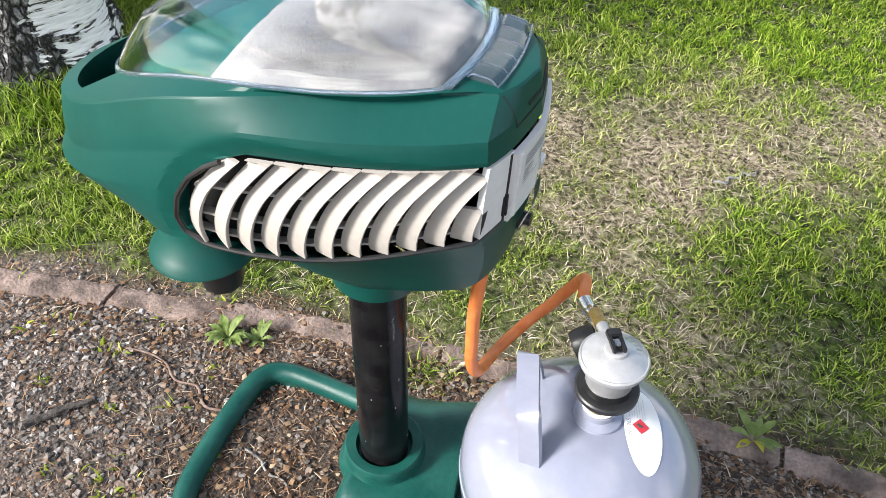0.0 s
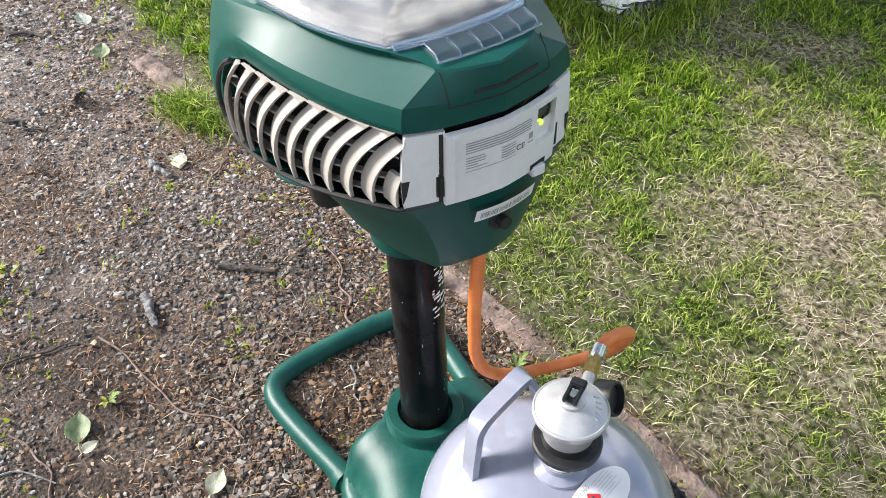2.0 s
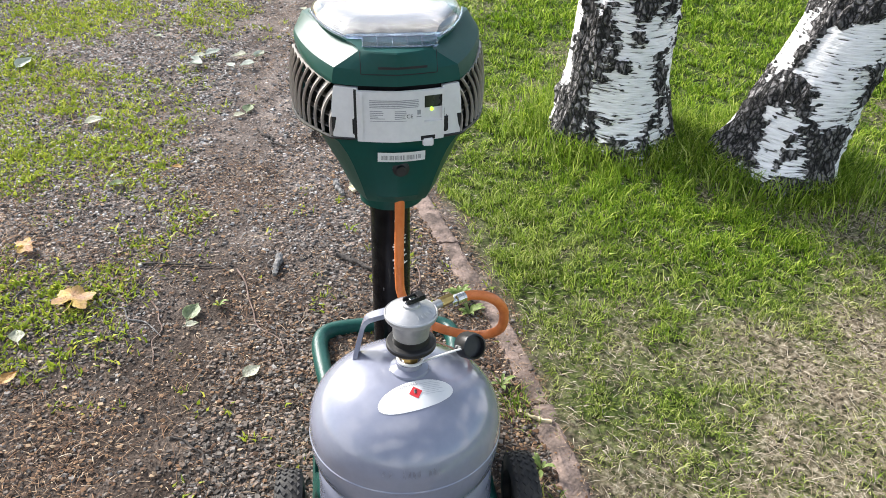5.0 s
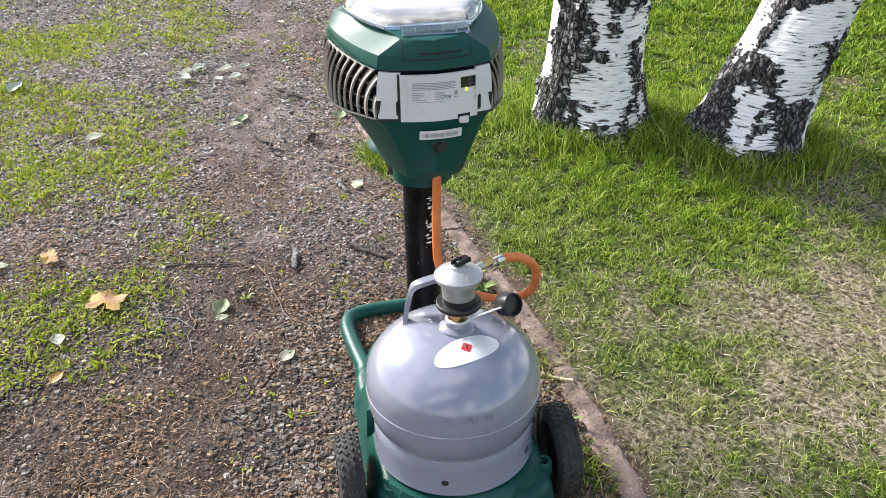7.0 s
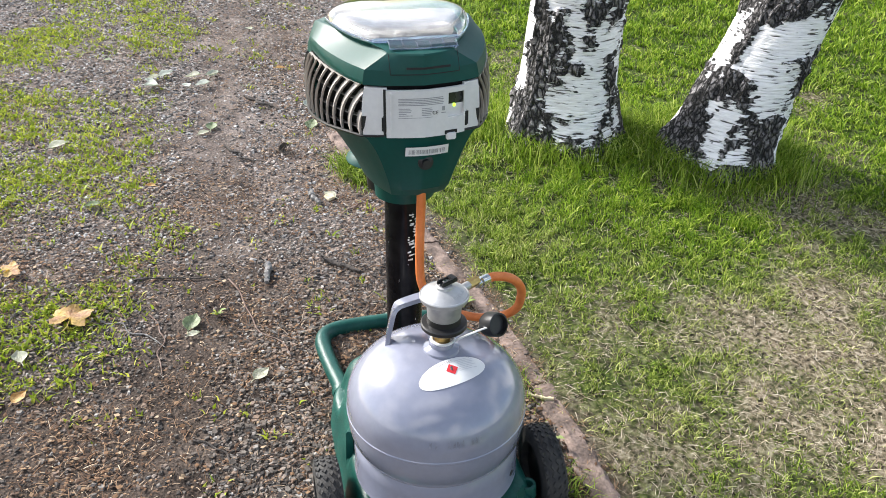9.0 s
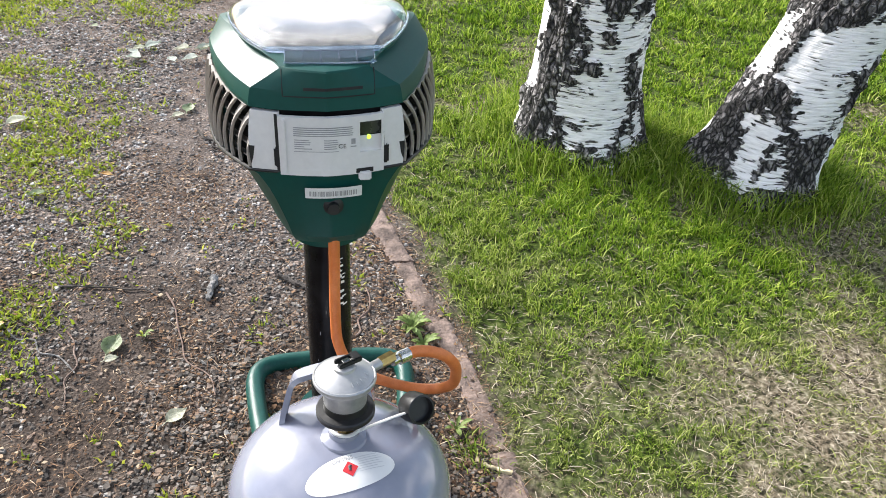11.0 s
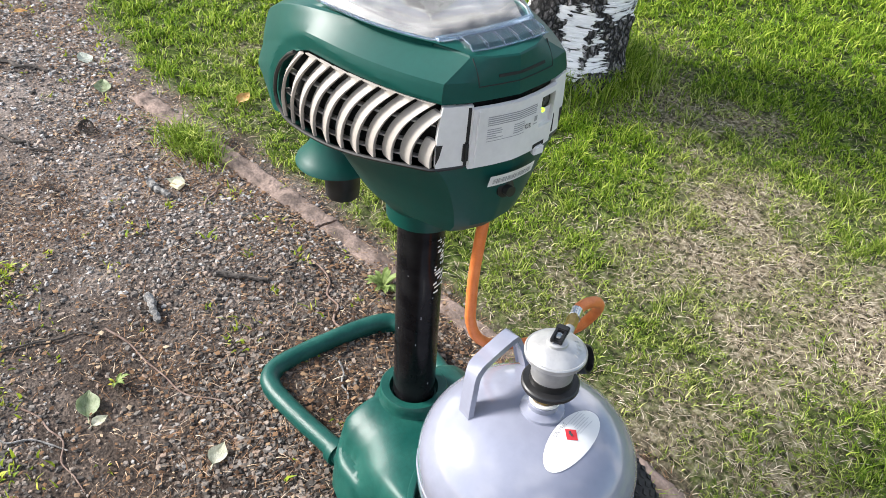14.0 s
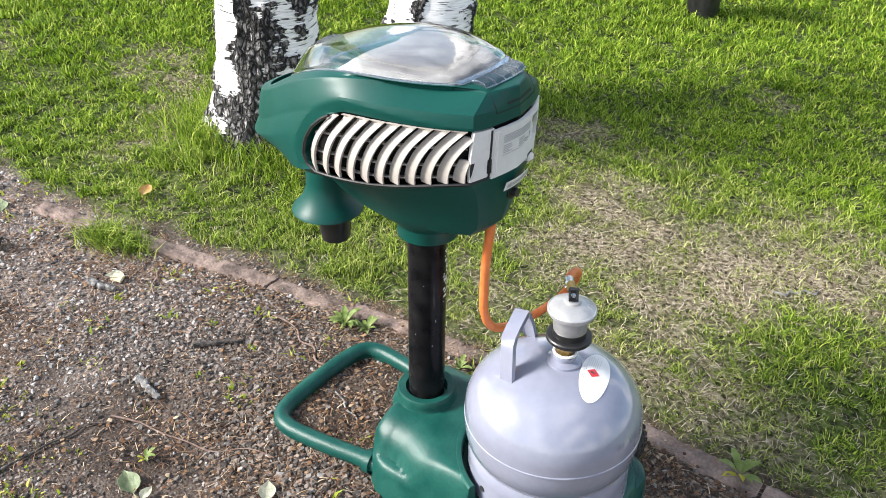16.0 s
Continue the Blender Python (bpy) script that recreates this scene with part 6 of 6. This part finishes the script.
birch(1, (-1.255, 0.80), (0.02, 0.05), 0.150, ((-68, 0.0, 0.28, 9.0, 0.42), (-104, 0.45, 0.24, 0.35, -0.40), (-24, 0.31, 0.46, 0.085, 0.50), (-4, 0.39, 0.16, 0.06, 0.35), (8, 0.17, 0.45, 0.07, -0.40), (-5, 0.62, 0.60, 0.15, -0.45), (62, 0.3, 0.2, 0.5, 0.15), (-20, 0.95, 0.5, 0.12, 0.35)), "white birch trunk with black furrowed bark at its foot", ((205, 0.050), (-60, 0.012)))
birch(2, (-1.025, 1.255), (-0.03, 0.415), 0.142, ((-40, 0.30, 2.0, 2.0, 0.10), (-96, 0.14, 0.50, 0.26, 0.34), (16, 0.10, 0.30, 0.13, 0.42), (28, 0.34, 0.14, 0.20, 0.40), (-28, 0.36, 0.46, 0.13, -0.34), (-75, 0.42, 0.22, 0.05, 0.30), (-5, 0.50, 0.25, 0.035, 0.28), (-52, 0.09, 0.34, 0.05, -0.34), (-60, 0.55, 0.35, 0.08, 0.32), (-20, 0.62, 0.30, 0.05, 0.25), (55, 0.4, 0.2, 0.6, -0.3)), "leaning birch trunk with peeling white bark", ((-125, 0.030),))


# ---- sticks, leaves and small plants ----
STICK = material("grey_stick_bark", (0.10, 0.095, 0.09), 0.9, colour2=(0.33, 0.32, 0.31), scale=90, bump=0.6, fine=0.25)
DARK_STICK = material("dark_stick_bark", (0.035, 0.030, 0.026), 0.9, colour2=(0.10, 0.085, 0.075), scale=90, bump=0.6, fine=0.25)
RED_TWIG = material("reddish_twig", (0.14, 0.085, 0.065), 0.85, colour2=(0.26, 0.19, 0.155), scale=70, bump=0.3)
LEAF_PALE = material("pale_dry_leaf", (0.52, 0.54, 0.40), 0.6, colour2=(0.66, 0.66, 0.55), scale=60, bump=0.3, fine=0.1)
LEAF_GREEN = material("green_fallen_leaf", (0.27, 0.34, 0.18), 0.5, colour2=(0.40, 0.46, 0.29), scale=60, bump=0.3, fine=0.1)
LEAF_ORANGE = material("orange_dry_leaf", (0.55, 0.30, 0.09), 0.6, colour2=(0.70, 0.50, 0.22), scale=45, bump=0.3, fine=0.15)
LEAF_TAN = material("tan_dry_leaf", (0.62, 0.37, 0.25), 0.6, colour2=(0.70, 0.52, 0.14), scale=26, bump=0.3, fine=0.15)
LEAF_SILVER = material("silver_leaf_back", (0.50, 0.55, 0.48), 0.6, colour2=(0.62, 0.66, 0.60), scale=60, bump=0.3)
WOOD_CHIP = material("pale_wood_chip", (0.62, 0.50, 0.30), 0.7, colour2=(0.74, 0.64, 0.45), scale=50, bump=0.3)
WEED_LEAF = material("broad_weed_leaf", (0.21, 0.30, 0.07), 0.55, colour2=(0.36, 0.45, 0.15), scale=50, bump=0.2, fine=0.1)
WEED_YELLOW = material("yellow_weed_leaf", (0.60, 0.56, 0.04), 0.5, colour2=(0.70, 0.66, 0.10), scale=50)


def stick(at, to, radius, mat, label, seed, bend=0.15, name="stick"):
    """A crooked stick lying on the ground from one place to another."""
    rng = random.Random(seed)
    a, b = Vector((*at, 0)), Vector((*to, 0))
    length = (b - a).length
    side = Vector((-(b - a).y, (b - a).x, 0)).normalized()
    pts = []
    for k in range(7):
        p = a.lerp(b, k / 6) + side * rng.uniform(-bend, bend) * length * 0.25
        pts.append((p.x, p.y, ground_at(p.x, p.y) + radius * 0.75 + 0.002))
    bm = bmesh.new()
    tube(bm, smooth_path(pts, 4), lambda t: radius * (1 - 0.35 * t) * (1 + 0.22 * math.sin(t * 23 + seed) * 0.6), 9)
    for v in bm.verts:
        v.co += Vector((noise.noise(v.co * 160), noise.noise(v.co * 160 + Vector((5, 0, 0))), noise.noise(v.co * 160 + Vector((0, 9, 0))))) * radius * 0.35
    ob = part(name, bm, mat)
    return tagged(ob, label, "stick", "sticks on the drive")


def fallen_leaf(x, y, size, mat, label, turn, curl=0.3, tilt=8, seed=0, lift=0.008):
    """A single leaf with midrib, pointed tip and stalk, curled as it dries."""
    root_m = pose(x, y, ground_at(x, y) + lift, tilt, tilt * 0.5, turn)
    bm = bmesh.new()
    rows = []
    for i in range(9):
        t = i / 8
        half = size * 0.36 * math.sin(math.pi * min(1, t * 1.02) ** 0.75) * (1 + 0.06 * math.sin(i * 5 + seed))
        row = []
        for k in range(7):
            f = k / 6 * 2 - 1
            z = curl * half * f * f + curl * 0.25 * size * (t - 0.5) ** 2 - 0.06 * size * (1 - abs(f)) * 0.3 + noise.noise((t * 4 + seed, f * 2, 1)) * size * 0.05
            row.append((f * half, (t - 0.5) * size, z))
        rows.append(row)
    loft(bm, rows, False)
    bmesh.ops.solidify(bm, geom=list(bm.faces), thickness=0.0008)
    tube(bm, [(0, -size * 0.5, curl * 0.06 * size), (size * 0.04, -size * 0.72, 0.0)], 0.0008, 5)
    ob = part("fallen_leaf", bm, mat)
    ob.matrix_basis = root_m
    return tagged(ob, label, "leaf", "fallen leaves")


def lobed_leaf(x, y, reach, label, turn, seed):
    """A broad leaf with five toothed lobes, creased along its ribs and curling at the tips."""
    bm = bmesh.new()
    ribs = (-128, -64, 0, 64, 128)
    rings = []
    for i in range(1, 7):
        f = i / 6
        ring = []
        for k in range(60):
            a = k * 6.0 - 180
            off = min(abs((a - r + 180) % 360 - 180) for r in ribs)
            lobe = max(0.0, 1 - off / 34)
            long = 0.66 + 0.34 * abs(math.sin(math.radians(a)))
            edge = reach * long * (0.60 + 0.40 * lobe ** 0.9) * (1 + 0.05 * math.sin(k * 2.1 + seed))
            if abs(a) > 160:
                edge *= 0.45
            r = edge * f
            rise = 0.16 * reach * f * f * (0.4 + noise.noise((math.cos(math.radians(a)) * 1.4, math.sin(math.radians(a)) * 1.4, seed)) * 1.6) - 0.05 * reach * lobe * f
            ring.append((math.sin(math.radians(a)) * r, math.cos(math.radians(a)) * r, rise))
        rings.append([bm.verts.new(c) for c in ring])
    hub = bm.verts.new((0, 0, 0))
    for k in range(60):
        n = (k + 1) % 60
        bm.faces.new((hub, rings[0][k], rings[0][n]))
        for a, b in zip(rings, rings[1:]):
            bm.faces.new((a[k], b[k], b[n], a[n]))
    bmesh.ops.solidify(bm, geom=list(bm.faces), thickness=0.0008)
    tube(bm, [(0, 0, -0.001), (reach * 0.08, -reach * 0.6, -0.002), (reach * 0.05, -reach * 0.95, 0.001)], 0.0009, 5)
    ob = part("fallen_leaf", bm, LEAF_TAN)
    ob.matrix_basis = pose(x, y, ground_at(x, y) + 0.018, 5, 4, turn)
    return tagged(ob, label, "leaf", "fallen leaves")


stick((-0.577, -0.240), (-0.502, -0.250), 0.0090, STICK, "short grey lichen-covered stick on the gravel", 1)
stick((-0.950, -0.095), (-0.880, -0.075), 0.0095, STICK, "stubby grey stick with peeling bark", 2)
stick((-0.577, -0.095), (-0.507, -0.010), 0.0070, DARK_STICK, "dark weathered stick on the gravel", 3)
stick((-0.870, 0.055), (-0.800, -0.030), 0.0030, RED_TWIG, "thin reddish-brown twig on the drive", 4, 0.3, "twig")
stick((-0.566, -0.575), (-0.530, -0.352), 0.0027, DARK_STICK, "long thin dark twig lying on the drive", 5, 0.25, "twig")
stick((-0.530, -0.352), (-0.205, -0.215), 0.0021, RED_TWIG, "long thin brown twig lying on the drive", 6, 0.22, "twig")
stick((-0.430, -0.640), (-0.300, -0.480), 0.0022, STICK, "thin pale twig on the drive", 7, 0.3, "twig")
stick((-0.300, 0.045), (-0.520, 0.110), 0.0026, RED_TWIG, "thin reddish twig beside the edging", 8, 0.2, "twig")
stick((-1.300, -0.330), (-1.180, -0.250), 0.0040, DARK_STICK, "dark twig on the drive", 9, 0.3, "twig")
stick((-1.700, -0.250), (-1.560, -0.140), 0.0060, DARK_STICK, "dark twig on the far drive", 10, 0.3, "twig")
stick((0.035, 0.318), (0.010, 0.270), 0.0048, WOOD_CHIP, "pale split stick lying on the edging", 11, 0.15)
stick((-0.240, 0.000), (-0.150, -0.030), 0.0024, STICK, "pale dry stalk inside the foot bar", 12, 0.3, "twig")
stick((-0.420, -0.520), (-0.200, -0.480), 0.0018, RED_TWIG, "thin brown stalk on the gravel", 13, 0.3, "twig")
stick((0.010, -0.420), (0.120, -0.320), 0.0026, DARK_STICK, "short dark twig on bare soil", 14, 0.3, "twig")
stick((0.390, 1.020), (0.480, 1.110), 0.0040, STICK, "grey twig lying in the dry grass", 15, 0.3, "twig")

fallen_leaf(-0.155, -0.283, 0.046, LEAF_PALE, "pale yellow-green fallen leaf on gravel", 40, 0.25, 6, 1)
fallen_leaf(-0.367, -0.428, 0.058, LEAF_GREEN, "curled green fallen leaf on gravel", 70, 0.45, 10, 2)
fallen_leaf(-0.320, -0.424, 0.030, LEAF_PALE, "small pale fallen leaf beside a green one", 10, 0.4, 6, 3)
lobed_leaf(-0.420, -0.698, 0.053, "lobed tan and yellow fallen leaf among weeds", 75, 4)
fallen_leaf(-1.349, -0.836, 0.065, LEAF_PALE, "pale fallen leaf among weeds", 20, 0.3, 8, 6, 0.014)
fallen_leaf(-0.929, -0.039, 0.048, LEAF_PALE, "cream fallen leaf on the drive", 130, 0.3, 6, 7)
fallen_leaf(-1.446, -0.369, 0.055, LEAF_GREEN, "yellow-green fallen leaf on the drive", 80, 0.3, 6, 8)
fallen_leaf(-1.400, -0.395, 0.040, LEAF_PALE, "small pale fallen leaf on the drive", 15, 0.3, 8, 9)
fallen_leaf(-1.431, -0.036, 0.062, LEAF_GREEN, "light green fallen leaf near the lawn's edge", 70, 0.3, 10, 10)
lobed_leaf(-0.640, -0.860, 0.034, "small lobed yellow fallen leaf among weeds", 20, 11)
fallen_leaf(-0.170, -0.770, 0.040, LEAF_ORANGE, "ochre fallen leaf among weeds", 50, 0.3, 8, 12, 0.014)
fallen_leaf(-0.300, -0.790, 0.045, LEAF_PALE, "pale curled leaf among weeds", 110, 0.4, 8, 13, 0.014)
fallen_leaf(-1.819, -1.171, 0.075, LEAF_SILVER, "grey-green fallen leaf among weeds", 60, 0.35, 12, 14, 0.014)
fallen_leaf(-1.18, 0.26, 0.05, LEAF_ORANGE, "orange fallen leaf in the grass", 30, 0.35, 12, 15, 0.022)
fallen_leaf(-1.60, -0.03, 0.06, LEAF_SILVER, "silvery fallen leaf near the lawn's edge", 95, 0.35, 12, 16)
rl = random.Random(21)
for k in range(9):
    fallen_leaf(-1.86 + rl.uniform(-0.07, 0.07), -0.49 + rl.uniform(-0.15, 0.15), rl.uniform(0.045, 0.070), LEAF_SILVER if k % 3 else LEAF_PALE, "silvery leaf in a heap of fallen leaves on the drive", rl.uniform(0, 360), 0.35, rl.uniform(-18, 18), 30 + k, 0.016)
for k, (x, y) in enumerate(((-0.62, -0.98), (-1.05, -0.55), (-2.1, -0.75), (-2.4, -0.2), (-1.95, -0.1), (-2.6, -1.0), (-1.5, -1.25), (0.20, -0.66), (-0.95, -0.70), (-2.9, -0.5), (-2.2, -1.4))):
    fallen_leaf(x, y, rl.uniform(0.03, 0.055), (LEAF_PALE, LEAF_ORANGE, LEAF_GREEN)[k % 3], ("pale", "ochre", "green")[k % 3] + " fallen leaf lying on the drive", rl.uniform(0, 360), 0.35, rl.uniform(-12, 12), 50 + k, 0.012)

# pale chip of wood
bm = bmesh.new()
box(bm, (0, 0, 0), (0.030, 0.024, 0.009), 0.002)
for v in bm.verts:
    v.co += Vector((noise.noise(v.co * 90), noise.noise(v.co * 90 + Vector((3, 0, 0))), 0)) * 0.004
chip = part("wood_chip", bm, WOOD_CHIP)
chip.matrix_basis = pose(-0.914, -0.040, ground_at(-0.914, -0.040) + 0.008, 8, 5, 25)
tagged(chip, "pale cut chip of wood lying on the gravel", "wood chip")


def pine_cone():
    bm = bmesh.new()
    for k in range(60):
        t = k / 59
        a = k * 2.399963
        r = 0.013 * math.sin(math.pi * min(1, 0.12 + t * 0.86)) + 0.001
        c = Vector((r * math.cos(a), r * math.sin(a), (t - 0.5) * 0.036))
        out = Vector((math.cos(a), math.sin(a), 0.5)).normalized()
        s = Vector((-math.sin(a), math.cos(a), 0))
        tip, w = c + out * 0.006, 0.0042
        vs = [bm.verts.new(p) for p in (c - s * w, c + s * w, tip + s * w * 0.5, tip - s * w * 0.5, c + Vector((0, 0, -0.003)))]
        bm.faces.new((vs[0], vs[1], vs[2], vs[3]))
        bm.faces.new((vs[0], vs[3], vs[4]))
        bm.faces.new((vs[1], vs[4], vs[2]))
    cone = part("pine_cone", bm, DARK_STICK, smooth=False)
    cone.matrix_basis = pose(-1.236, -0.143, ground_at(-1.236, -0.143) + 0.016, 80, 10, 40)
    tagged(cone, "small dark open pine cone on the drive", "pine cone")


pine_cone()


def broad_weed(x, y, size, count, seed, label, yellow=False):
    """A rosette of broad leaves."""
    root = thing("weed_plant", label, "plant", (x, y, ground_at(x, y)))
    rng = random.Random(seed)
    for q in range(count):
        turn = q * 137.5 + rng.uniform(-20, 20)
        length = size * rng.uniform(0.55, 1.1)
        rise = rng.uniform(0.6, 2.0)
        bm = bmesh.new()
        rows = []
        for i in range(8):
            t = i / 7
            half = length * 0.16 * math.sin(math.pi * min(1, 0.06 + t * 0.94) ** 1.2)
            row = []
            for k in range(5):
                f = k / 4 * 2 - 1
                row.append((f * half, t * length, rise * length * (t - 0.62 * t * t) + 0.25 * half * f * f + noise.noise((t * 5 + q, f, seed)) * length * 0.05))
            rows.append(row)
        loft(bm, rows, False)
        bmesh.ops.solidify(bm, geom=list(bm.faces), thickness=0.0007)
        bmesh.ops.transform(bm, matrix=pose(0, 0, 0.003, 0, 0, turn), verts=bm.verts)
        part("leaf", bm, WEED_YELLOW if yellow and q in (1, 4) else WEED_LEAF, root, "yellowed leaf" if yellow and q in (1, 4) else "")


broad_weed(-0.378, 0.188, 0.040, 30, 1, "broad-leaved green weed growing against the edging")
broad_weed(-0.325, 0.205, 0.036, 10, 2, "small broad-leaved weed against the edging")
broad_weed(0.530, 0.345, 0.048, 9, 3, "low green weed with yellowing leaves by the edging", True)
broad_weed(-0.390, -0.372, 0.026, 8, 4, "tiny yellow-green weed on the drive", True)
broad_weed(-0.080, 0.235, 0.034, 6, 6, "tiny weed beside the edging")
broad_weed(0.150, 0.270, 0.036, 7, 7, "small weed in the gap by the edging")


def tuft(x, y, radius, count, height, label):
    px, py = x + RNG.normal(0, radius, count), y + RNG.normal(0, radius * 0.7, count)
    d = np.full(count, 0.15)
    blades("grass_tuft", px, py, RNG.uniform(0.5, 1.1, count) * height, RNG.uniform(0.0018, 0.0034, count), RNG.uniform(0.2, 1.1, count), GRASS, label, "grass", (("dry", d),))


tuft(-1.075, 0.055, 0.040, 520, 0.062, "tuft of bright green grass growing on the drive")
tuft(-1.000, 0.075, 0.030, 200, 0.050, "small tuft of grass on the drive beside the edging")
tuft(0.28, 0.265, 0.030, 160, 0.035, "thin grass growing along the edging")
tuft(-0.02, 0.262, 0.030, 120, 0.030, "thin grass sprouting by the edging")


def far_pot():
    """Dark container on the far lawn; only its foot comes into view."""
    x, y = -0.685, 3.24
    root = thing("garden_pot", "black tapered plastic garden pot standing on the lawn", "pot", (x, y, ground_at(x, y)))
    bm = bmesh.new()
    rings = []
    for z, r in ((0.0, 0.062), (0.004, 0.066), (0.20, 0.088), (0.30, 0.098), (0.302, 0.106), (0.33, 0.108), (0.33, 0.100), (0.10, 0.075)):
        rings.append([(r * (abs(math.cos(t)) ** 0.5) * (1 if math.cos(t) > 0 else -1), r * (abs(math.sin(t)) ** 0.5) * (1 if math.sin(t) > 0 else -1), z) for t in [2 * math.pi * k / 40 for k in range(40)]])
    loft(bm, rings, True, None, True, True)
    part("pot", bm, BLACK, root)
    bm = bmesh.new()
    rings = []
    for z, r in ((0.285, 0.099), (0.285, 0.116), (0.300, 0.120), (0.334, 0.120), (0.336, 0.108), (0.332, 0.103), (0.300, 0.100)):
        rings.append([(r * (abs(math.cos(t)) ** 0.5) * (1 if math.cos(t) > 0 else -1), r * (abs(math.sin(t)) ** 0.5) * (1 if math.sin(t) > 0 else -1), z) for t in [2 * math.pi * k / 40 for k in range(40)]])
    loft(bm, rings)
    part("rim", bm, PALE, root, "pale grey rim")


far_pot()
